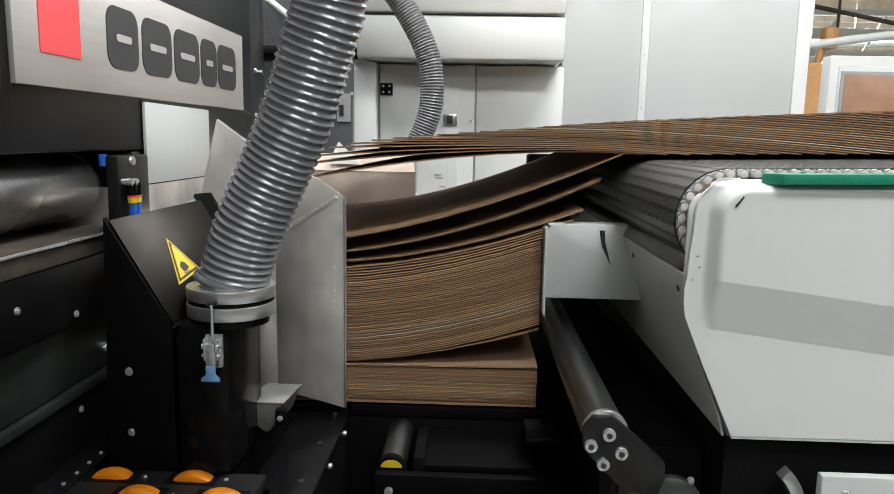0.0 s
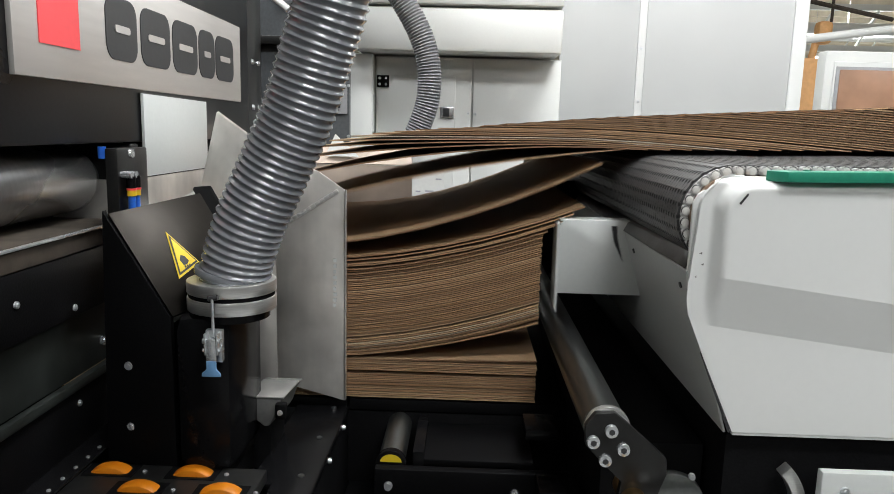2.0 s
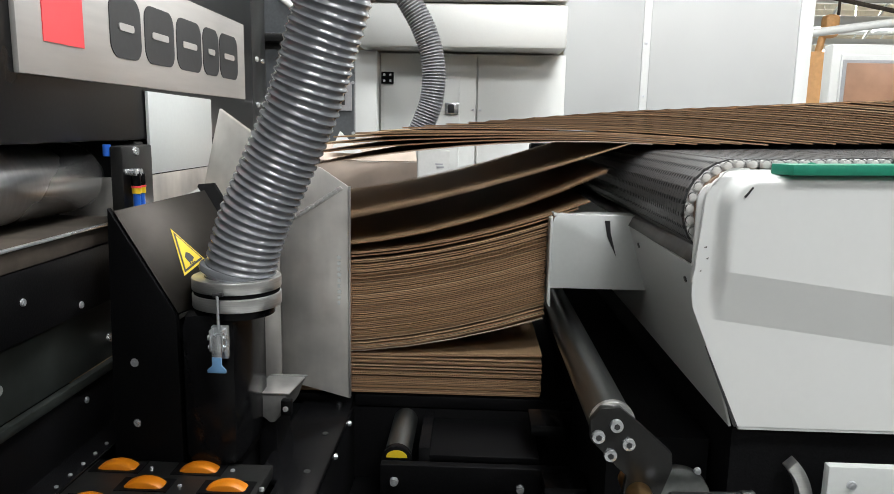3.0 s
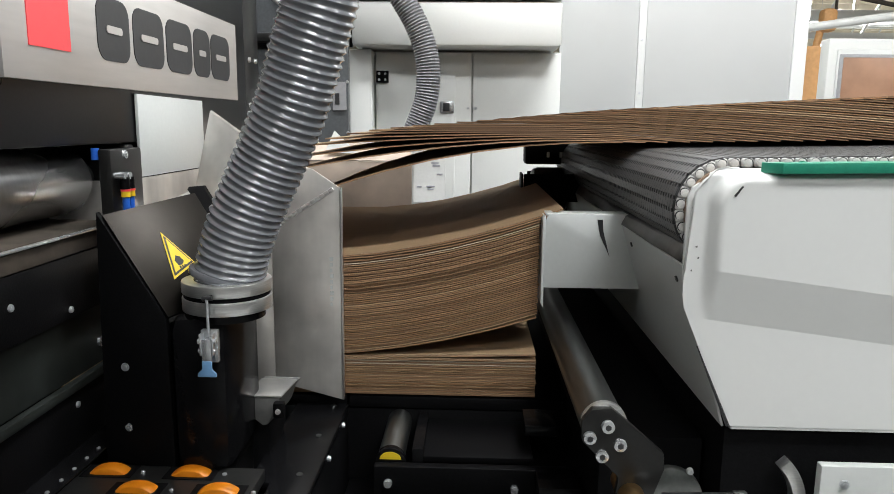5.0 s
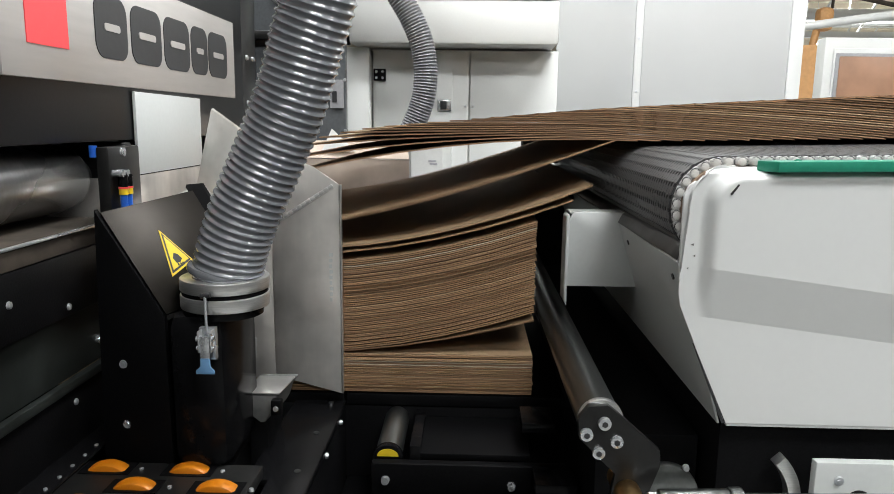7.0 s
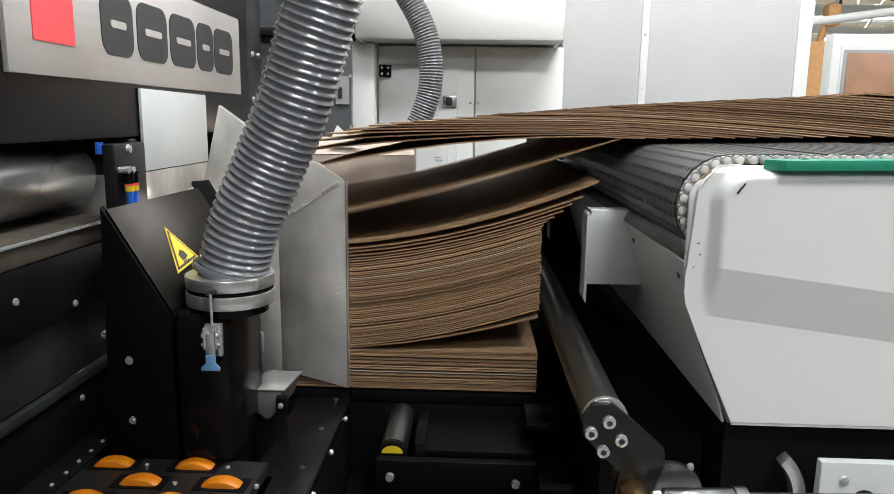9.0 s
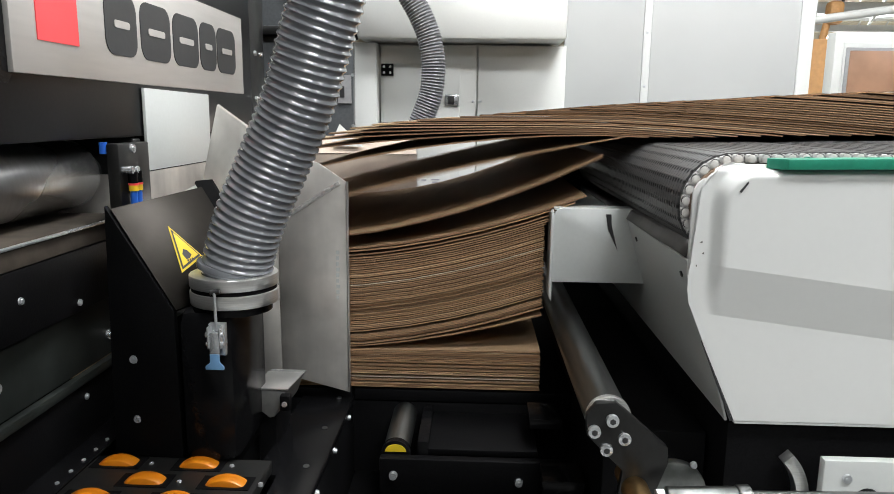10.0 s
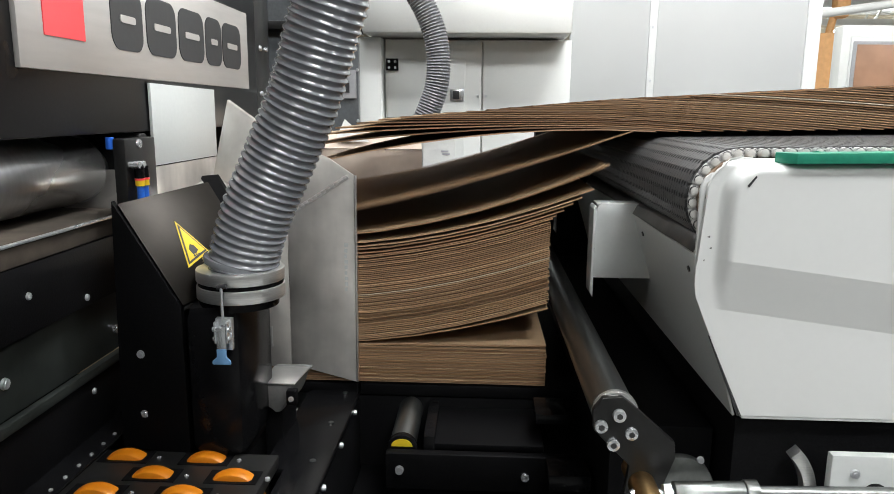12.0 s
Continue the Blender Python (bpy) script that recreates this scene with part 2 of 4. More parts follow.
# ---- hall ----
def hall():
    part("floor", box((-7, -12, -0.1), (24, 42, 0)), CONCRETE)
    for name, lo, hi in (("wall_west", (-7.2, -12, 0), (-7, 42, 5.4)), ("wall_east", (24, -12, 0), (24.2, 42, 5.4)), ("wall_south", (-7, -12.2, 0), (24, -12, 5.4))):
        tagged(part(name, box(lo, hi), HALL_WALL), "grey painted factory hall wall", "wall", kind="structure")
    tagged(part("wall_north", box((-7, 42, 0), (24, 42.2, 5.4)), CREAM), "cream painted far hall wall", "wall", kind="structure")
    bm = box((-7.2, -12.2, 5.4), (24.2, 42.2, 5.6))
    for i in range(27):
        slab(bm, (-7, -11.4 + 2 * i, 5.1), (24, -11.3 + 2 * i, 5.4))
    tagged(part("ceiling", bm, CREAM), "cream factory ceiling deck with beams", "ceiling", kind="structure")
    tagged(bpy.data.objects["floor"], "grey polished concrete hall floor", "floor", kind="structure")
    first = None
    for lx, ly in LAMP_ROWS:
        if first is None:
            first = thing("hall_lamp", "long white hall lamp hanging from the ceiling", "lamp", "hall lamps", at=(lx, ly, LAMP_Z))
            part("housing", box((-0.8, -0.3, 0), (0.8, 0.3, 0.06), 0.01), PALE_PAINT, first)
            part("diffuser", box((-0.76, -0.26, -0.02), (0.76, 0.26, 0.0)), LAMP_GLOW, first, "glowing white diffuser")
            for sx in (-0.6, 0.6):
                part("rod", bar((sx, 0, 0.06), (sx, 0, 0.8), 0.006, 8), ZINC, first)
        else:
            copy_thing(first, pose(lx, ly, LAMP_Z))


# ---- far machine: cabinets, panels, window ----
def cabinets():
    c = thing("machine_cabinet", "pale grey steel machine cabinet with a small access door", "cabinet", at=(0, 0, 0))
    part("body", box((-0.40, 3.02, 0.05), (0.36, 3.9, 1.745)), PALE_PAINT, c)
    part("hood", box((-0.47, 2.86, 1.752), (0.341, 3.9, 1.918), 0.012), PALE_PAINT, c, "overhanging grey hood")
    part("hood_top", box((-0.47, 2.85, 1.926), (0.341, 3.9, 2.5), 0.012), PALE_PAINT, c)
    part("side_column", box((-0.492, 2.93, 0.05), (-0.403, 3.9, 1.745), 0.006), PALE_PAINT, c)
    part("door_panel", box((-0.395, 3.002, 0.1), (-0.004, 3.02, 1.738), 0.003), PALE_PAINT, c)
    part("door_panel", box((0.003, 3.002, 0.1), (0.357, 3.02, 1.738), 0.003), PALE_PAINT, c)
    d = part("access_door", box((-0.385, 2.994, 0.95), (-0.07, 3.003, 1.668), 0.002), PALE_PAINT, c, "small access door with rounded corners")
    part("hinge", box((-0.392, 2.982, 1.618), (-0.342, 2.994, 1.666), 0.002), BLACK, d, "black plastic hinge")
    for sx in (-0.380, -0.354):
        for sz in (1.630, 1.654):
            screw(d, (sx, 2.982, sz), (0, -1, 0), 0.006, 0.003)
    part("hinge", box((-0.392, 2.982, 1.385), (-0.342, 2.994, 1.43), 0.002), BLACK, d, "black plastic hinge")
    bm = box((-0.130, 2.986, 1.500), (-0.074, 2.995, 1.546), 0.002)
    part("latch_frame", bm, ZINC, d, "recessed metal latch")
    part("latch_pad", box((-0.118, 2.982, 1.506), (-0.092, 2.988, 1.540), 0.003), INK, d)
    for sx in (-0.016, 0.014):
        screw(c, (sx, 3.002, 1.520), (0, -1, 0), 0.006, 0.004)
    part("slot", box((-0.482, 2.845, 1.93), (-0.45, 2.86, 1.945), 0.004), BLACK_GLOSS, c)
    part("gap_block", box((-0.50, 2.90, 1.75), (-0.474, 2.93, 1.83), 0.004), BLACK_GLOSS, c)
    part("notice", box((-0.239, 2.988, 1.13), (-0.106, 2.992, 1.35)), PAPER, c, "white paper notice with faint marks")
    for x0, x1, z in ((-0.165, -0.135, 1.292), (-0.160, -0.128, 1.280), (-0.142, -0.118, 1.245), (-0.225, -0.205, 1.192), (-0.185, -0.150, 1.194), (-0.18, -0.155, 1.183)):
        part("mark", box((x0, 2.986, z), (x1, 2.9878, z + 0.006)), FAINT_INK, c)

    w = thing("enclosure_wall", "large glossy white sheet metal machine enclosure", "machine panel")
    part("panel", box((0.385, 3.30, 0.05), (0.7275, 3.33, 2.9), 0.003), WHITE_SHEET, w)
    part("panel", box((0.7625, 3.30, 0.05), (1.402, 3.33, 2.9), 0.003), WHITE_SHEET, w)
    part("joint_strip", box((0.728, 3.297, 0.05), (0.762, 3.33, 2.9), 0.003), WHITE_PAINT, w)
    for z in (1.60, 1.83, 2.06):
        screw(w, (0.745, 3.297, z), (0, -1, 0), 0.006, 0.004)
    part("corner_post", box((1.403, 3.293, 0.05), (1.463, 3.36, 2.9), 0.004), WHITE_PAINT, w)

    s = thing("control_screen", "white framed control screen with a brown pane", "screen")
    part("frame", box((1.900, 4.02, 0.9), (2.6, 4.12, 1.925), 0.01), PALE_PAINT, s)
    part("frame_rim", box((1.945, 4.005, 1.0), (2.53, 4.02, 1.868), 0.006), WHITE_PAINT, s)
    part("bezel", box((1.953, 3.998, 1.1), (2.5, 4.006, 1.842), 0.004), SCREEN_RIM, s)
    part("pane", box((1.972, 3.994, 1.12), (2.48, 3.999, 1.825), 0.004), BROWN_PANE, s, "dim brown pane")
    part("stand", box((2.1, 4.03, 0), (2.4, 4.11, 0.9), 0.01), PALE_PAINT, s)

    b = thing("orange_partition", "orange-brown timber partition board standing on the floor", "partition")
    part("board", box((2.05, 5.3, 0), (3.4, 5.34, 2.02), 0.004), TIMBER, b)
    # roof steel and pipes seen far behind
    for y, z, r, rise in ((9.0, 2.35, 0.05, 0.14), (13.0, 3.35, 0.10, 0.0), (17.0, 3.6, 0.12, 0.03), (21.0, 4.4, 0.1, 0.0)):
        t = thing("hall_pipe", "grey pipe running under the hall roof", "pipe", "hall pipes")
        part("pipe", bar((2.0, y, z), (20.0, y, z + 18 * rise), r, 16), PALE_PAINT, t)
        for x in (4.0, 8.5, 15.0):
            part("hanger", bar((x, y, z + (x - 2) * rise), (x, y, 5.42), 0.01, 6), ZINC, t)
    t = thing("hoist", "orange hoist block with a hose hanging from the roof", "hoist")
    part("block", box((4.58, 9.9, 2.70), (4.78, 10.1, 3.0), 0.06), TIMBER, t)
    part("chain", bar((4.8, 10.05, 3.0), (4.8, 10.05, 5.42), 0.02, 8), BROWN_DUSTY, t)
    part("hose_loop", bar((4.50, 10.05, 2.1), (4.62, 10.05, 2.72), 0.05, 8), TIMBER, t, "orange hanging hose")
    part("jib", bar((4.3, 10.05, 3.3), (5.6, 10.05, 3.05), 0.03, 8), BROWN_DUSTY, t)
    for y, z in ((15.0, 3.2), (25.0, 3.9)):
        t = thing("roof_truss", "pale blue-grey steel roof truss", "truss", "roof trusses")
        part("chord", box((3.0, y, z), (22.0, y + 0.1, z + 0.12)), PALE_PAINT, t)
        part("chord", box((3.0, y, z + 0.8), (22.0, y + 0.1, z + 0.92)), PALE_PAINT, t)
        for x in (4.0, 12.0, 20.0):
            part("hanger", bar((x, y + 0.05, z + 0.8), (x, y + 0.05, 5.42), 0.03, 8), PALE_PAINT, t)
        for i in range(20):
            part("web", bar((3.2 + 0.9 * i, y + 0.05, z + 0.06), (3.65 + 0.9 * i, y + 0.05, z + 0.86), 0.03, 8), PALE_PAINT, t)


# ---- feeder machine with the sign ----
def rounded_block(x, y0, y1, z0, z1, rad):
    """A flat block with rounded corners standing proud of a plate at x."""
    pts = []
    for cy, cz, a0 in ((y1 - rad, z1 - rad, 0), (y0 + rad, z1 - rad, 90), (y0 + rad, z0 + rad, 180), (y1 - rad, z0 + rad, 270)):
        pts += [(x, cy + rad * math.cos(radians(a0 + 15 * i)), cz + rad * math.sin(radians(a0 + 15 * i))) for i in range(7)]
    return plate(pts, (0.0014, 0, 0))


def feeder():
    f = thing("feeder_frame", "black coated feeder machine frame with crossbeam and side plates", "machine")
    part("crossbeam", box((-0.95, 0.1, 1.418), (-0.60, 1.93, 2.6), 0.004), BEAM, f, "glossy black crossbeam")
    part("end_post", box((-0.95, 1.935, 0.3), (-0.602, 2.06, 2.6), 0.004), CHARCOAL, f)
    for z in (1.62, 1.50):
        screw(f, (-0.602, 1.97, z), (1, 0, 0), 0.008, 0.005)
        screw(f, (-0.602, 2.025, z), (1, 0, 0), 0.008, 0.005)
    part("shelf", box((-1.3, 0.2, 1.255), (-0.60, 1.20, 1.289), 0.003), BROWN_DUSTY, f, "dusty dark steel shelf")
    part("shelf_edge", box((-0.599, 0.2, 1.284), (-0.594, 1.20, 1.2885), 0.001), ZINC, f)
    part("face_plate", box((-0.62, 0.2, 1.16), (-0.60, 1.20, 1.254), 0.002), BLACK, f)
    part("face_plate", box((-0.66, 0.2, 1.05), (-0.625, 1.20, 1.158), 0.002), GREEN_GREY, f, "grey green cast plate")
    part("lip", box((-0.625, 0.2, 1.035), (-0.612, 1.2, 1.05), 0.002), GREEN_GREY, f)
    part("face_plate", box((-0.64, 0.2, 0.89), (-0.62, 1.28, 1.034), 0.002), BLACK, f)
    for y, z in ((0.900, 1.212), (1.038, 1.174)):
        screw(f, (-0.60, y, z), (1, 0, 0), 0.006, 0.0025)
    for y, z in ((0.87, 1.10), (1.16, 1.085)):
        screw(f, (-0.625, y, z), (1, 0, 0), 0.009, 0.004)
    screw(f, (-0.62, 1.07, 1.009), (1, 0, 0), 0.006, 0.0025)
    part("back_wall", box((-1.32, 0.2, 0.9), (-1.30, 3.2, 2.6)), BLACK, f)
    part("roller_bearing", box((-0.80, 1.245, 1.22), (-0.60, 1.275, 1.415), 0.004), CHARCOAL, f)
    part("leg", box((-1.2, 0.2, 0.0), (-0.7, 0.5, 0.9), 0.004), BLACK, f)
    part("leg", box((-1.2, 2.3, 0.0), (-0.7, 2.6, 0.9), 0.004), BLACK, f)
    part("lower_beam", box((-1.2, 0.3, 0.62), (-0.95, 2.5, 0.8), 0.004), BLACK, f)

    r = thing("feed_roller", "dark chromed steel feed roller under the beam", "roller")
    part("barrel", bar((-0.69, 0.15, 1.356), (-0.69, 1.19, 1.356), 0.057, 64, 0.004), CHROME, r)
    part("bracket_plate", plate([(-0.73, 1.222, 1.262), (-0.655, 1.222, 1.262), (-0.615, 1.222, 1.30), (-0.610, 1.222, 1.37), (-0.64, 1.222, 1.31), (-0.70, 1.222, 1.28)], (0, 0.006, 0)), STEEL, r, "pale steel bearing bracket")
    part("end_plate", box((-0.74, 1.234, 1.262), (-0.601, 1.240, 1.352), 0.001), STEEL, r, "pale steel plate behind the roller")
    part("journal", bar((-0.69, 1.19, 1.356), (-0.69, 1.25, 1.356), 0.03, 24), STEEL_DULL, r)

    s = thing("name_sign", "brushed metal sign plate with a red square and dark lettering shapes", "sign")
    part("backing", box((-0.600, 0.920, 1.509), (-0.592, 1.838, 1.692), 0.001), SIGN, s)
    part("red_square", box((-0.592, 0.976, 1.555), (-0.5905, 1.078, 1.66)), RED, s, "red enamel square")
    z0, z1 = 1.552, 1.652
    for y0, y1 in ((1.158, 1.266), (1.281, 1.405), (1.418, 1.545), (1.555, 1.650), (1.657, 1.780)):
        part("lettering_shape", rounded_block(-0.592, y0, y1, z0, z1, 0.026), INK, s, "dark rounded lettering shape")
        part("slot", rounded_block(-0.5903, y0 + 0.028, y1 - 0.028, z0 + 0.044, z1 - 0.044, 0.005), SIGN, s)

    w = thing("gate_plate", "white coated gate plate hanging under the beam", "plate")
    part("face", plate([(-0.592, 1.283, 1.356), (-0.592, 1.593, 1.356), (-0.592, 1.593, 1.500), (-0.592, 1.283, 1.503)], (-0.006, 0, 0), 0.001), GREY_PAINT, w)
    part("steel_foot", box((-0.598, 1.283, 1.25), (-0.592, 1.60, 1.354)), STEEL, w)

    v = thing("valve_block", "black pneumatic valve block with blue air tubes", "valve")
    part("block", box((-0.572, 1.095, 1.27), (-0.552, 1.20, 1.412), 0.003), CHARCOAL, v)
    screw(v, (-0.552, 1.139, 1.403), (1, 0, 0), 0.008, 0.004)
    part("tube", bar((-0.578, 1.10, 1.396), (-0.578, 1.10, 1.414), 0.006, 12), BLUE, v)
    for y in (1.112, 1.128):
        t = part("air_tube", bar((-0.540, y, 1.29), (-0.540, y, 1.340), 0.0055, 12), BLUE, v, "blue air tube")
        part("collet", bar((-0.540, y, 1.338), (-0.540, y, 1.347), 0.007, 12), YELLOW, t, "yellow collet")
        part("ring", bar((-0.540, y, 1.347), (-0.540, y, 1.350), 0.0078, 12), RED, t, "red release ring")
        part("nut", bar((-0.540, y, 1.350), (-0.540, y, 1.369), 0.0075, 12, 0.001), BLACK_GLOSS, t)
        part("elbow", bar((-0.552, y - 0.006, 1.371), (-0.535, y - 0.006, 1.371), 0.0055, 12), ZINC, t)

    p = thing("machine_cabinet", "dark glossy machine cabinet beyond the feeder", "cabinet")
    part("panel", box((-0.86, 2.62, 0.3), (-0.445, 2.66, 2.6), 0.003), DARK_BLUE, p)
    part("rail", box((-0.86, 2.59, 1.735), (-0.50, 2.62, 1.765), 0.003), CHARCOAL, p)
    part("diagonal_strip", bar((-0.742, 2.59, 1.92), (-0.655, 2.59, 1.853), 0.013, 12), WHITE_PAINT, p, "white diagonal strip")
    part("seam", box((-0.60, 2.615, 0.3), (-0.597, 2.6195, 2.6)), INK, p)
    part("sticker", box((-0.50, 2.614, 1.50), (-0.452, 2.6195, 1.60)), SCREEN_RIM, p)
    part("sticker_bar", box((-0.492, 2.612, 1.52), (-0.476, 2.6138, 1.56)), INK, p)
    for z in (1.42, 1.60):
        screw(p, (-0.448, 2.62, z), (0, -1, 0), 0.006, 0.004)


# ---- suction duct and hoses ----
def ribbed_hose(parent, line, r, pitch, rib, label="", mat=None):
    pts = even_line(line, pitch / 8)
    bm = sweep(bmesh.new(), pts, lambda i: r - rib + rib * (0.5 + 0.5 * math.cos(2 * math.pi * i / 8)) ** 1.2, 36)
    return part("ribbed_tube", bm, mat or HOSE, parent, label)


def duct():
    DUCT_Z = 0.93
    d = thing("suction_duct", "black sheet metal suction duct with slanted hood", "duct")
    # slanted hood
    part("hood_face", plate([(-0.545, 1.045, 1.318), (-0.462, 1.20, 1.338), (-0.360, 1.175, 1.190), (-0.443, 1.02, 1.170)], (-0.003, 0.004, -0.004), 0.001), HOOD_STEEL, d, "slanted dark steel hood plate")
    part("side_plate", plate([(-0.553, 1.042, 1.322), (-0.446, 1.018, 1.168), (-0.443, 1.015, DUCT_Z), (-0.562, 1.04, DUCT_Z)], (0, 0.012, 0), 0.001), BLACK, d)
    part("box", box((-0.440, 1.0, DUCT_Z), (-0.350, 1.17, 1.178), 0.026), BLACK_GLOSS, d, "glossy black lower box")
    # hidden filler added to stop light showing between side plate and box
    part("inner_wall", box((-0.50, 1.032, DUCT_Z), (-0.45, 1.17, 1.155), 0.002), BLACK, d)
    for x, z in ((-0.519, 1.087), (-0.519, 0.990)):
        screw(d, (x, 1.034, z), (0, -1, 0), 0.0075, 0.0035)
    part("back_spine", plate([(-0.475, 1.195, 1.343), (-0.450, 1.205, 1.345), (-0.36, 1.178, 1.21), (-0.372, 1.17, 1.20)], (0, 0.006, 0.004)), BLACK, d)
    n = Vector((0.102, -0.025, -0.148)).cross(Vector((0.083, 0.155, 0.02))).normalized()
    if n.y > 0:
        n = -n
    c = Vector((-0.545, 1.045, 1.318))
    e1, e2 = Vector((0.083, 0.155, 0.02)), Vector((0.102, -0.025, -0.148))
    at = lambda a, b, h: c + e1 * (a - 0.07) + e2 * b + n * h
    tips = ((0.465, 0.283), (0.605, 0.638), (0.322, 0.718))
    mid = (0.464, 0.546)
    tri = lambda f, h: [at(mid[0] + (a - mid[0]) * f, mid[1] + (b - mid[1]) * f, h) for a, b in tips]
    s = part("warning_label", plate(tri(1.0, 0.0004), n * 0.0010), YELLOW, d, "yellow triangular warning label")
    part("label_rim", plate(tri(0.86, 0.0016), n * 0.0008), INK, s)
    part("label_field", plate(tri(0.72, 0.0026), n * 0.0008), YELLOW, s)
    spot = lambda a, b: at(mid[0] + a, mid[1] + b, 0.0036)
    part("label_shape", plate([spot(-0.045, 0.02), spot(-0.01, -0.02), spot(0.02, 0.0), spot(0.035, 0.05), spot(0.0, 0.075), spot(-0.035, 0.075)], n * 0.0005), INK, s)
    for i in range(3):
        part("label_shape", plate([spot(-0.035 + 0.024 * i, 0.082), spot(-0.02 + 0.024 * i, 0.078), spot(-0.022 + 0.024 * i, 0.10), spot(-0.036 + 0.024 * i, 0.102)], n * 0.0005), INK, s)

    k = thing("hose_collar", "turned aluminium collar clamping the grey hose", "collar")
    cx, cy = -0.366, 1.058
    for z0, z1 in ((1.2045, 1.223), (1.178, 1.1985)):
        part("ring", bar((cx, cy, z0), (cx, cy, z1), 0.066, 56, 0.002), ALU, k)
    part("seal", bar((cx, cy, 1.196), (cx, cy, 1.209), 0.0635, 48), BLACK, k, "black rubber seal")
    part("neck", bar((cx, cy, 1.165), (cx, cy, 1.179), 0.056, 40), BLACK_GLOSS, k)

    h = thing("suction_hose", "grey ribbed plastic suction hose rising from the collar", "hose")
    ribbed_hose(h, HOSE_LINE, 0.0535, 0.0116, 0.0036)
    part("end_cuff", bar((-0.366, 1.058, 1.225), (-0.364, 1.058, 1.236), 0.056, 40, 0.003), HOSE, h, "smooth grey end cuff")
    h2 = thing("suction_hose", "grey ribbed plastic hose looping down beside the cabinets", "hose")
    ribbed_hose(h2, HOSE2_LINE, 0.044, 0.0105, 0.0034, mat=HOSE_DULL)

    g = thing("toggle_latch", "zinc toggle latch with a blue grip holding the collar", "latch")
    y = 0.986
    part("hook", bar((-0.371, y, 1.155), (-0.3715, y, 1.207), 0.0022, 10), ZINC, g)
    part("catch", bar((-0.378, y + 0.002, 1.207), (-0.364, y + 0.002, 1.209), 0.004, 12), INK, g)
    part("base_plate", box((-0.384, y + 0.004, 1.112), (-0.360, y + 0.014, 1.160), 0.001), ZINC, g)
    part("cheek", box((-0.382, y - 0.010, 1.126), (-0.379, y + 0.006, 1.158), 0.001), ZINC, g)
    part("cheek", box((-0.365, y - 0.010, 1.126), (-0.362, y + 0.006, 1.158), 0.001), ZINC, g)
    part("pivot", bar((-0.385, y - 0.004, 1.146), (-0.359, y - 0.004, 1.146), 0.004, 12), ZINC, g)
    part("pivot", bar((-0.385, y - 0.004, 1.132), (-0.359, y - 0.004, 1.132), 0.003, 12), ZINC, g)
    part("lever", box((-0.379, y - 0.009, 1.105), (-0.365, y - 0.006, 1.150), 0.001), ZINC, g)
    part("grip", plate([(-0.379, y - 0.010, 1.118), (-0.365, y - 0.010, 1.118), (-0.365, y - 0.010, 1.1055), (-0.359, y - 0.010, 1.0995), (-0.359, y - 0.010, 1.0945), (-0.386, y - 0.010, 1.0945), (-0.386, y - 0.010, 1.0995), (-0.379, y - 0.010, 1.1055)], (0, 0.004, 0), 0.001), BLUE_ZINC, g, "blue plastic grip")


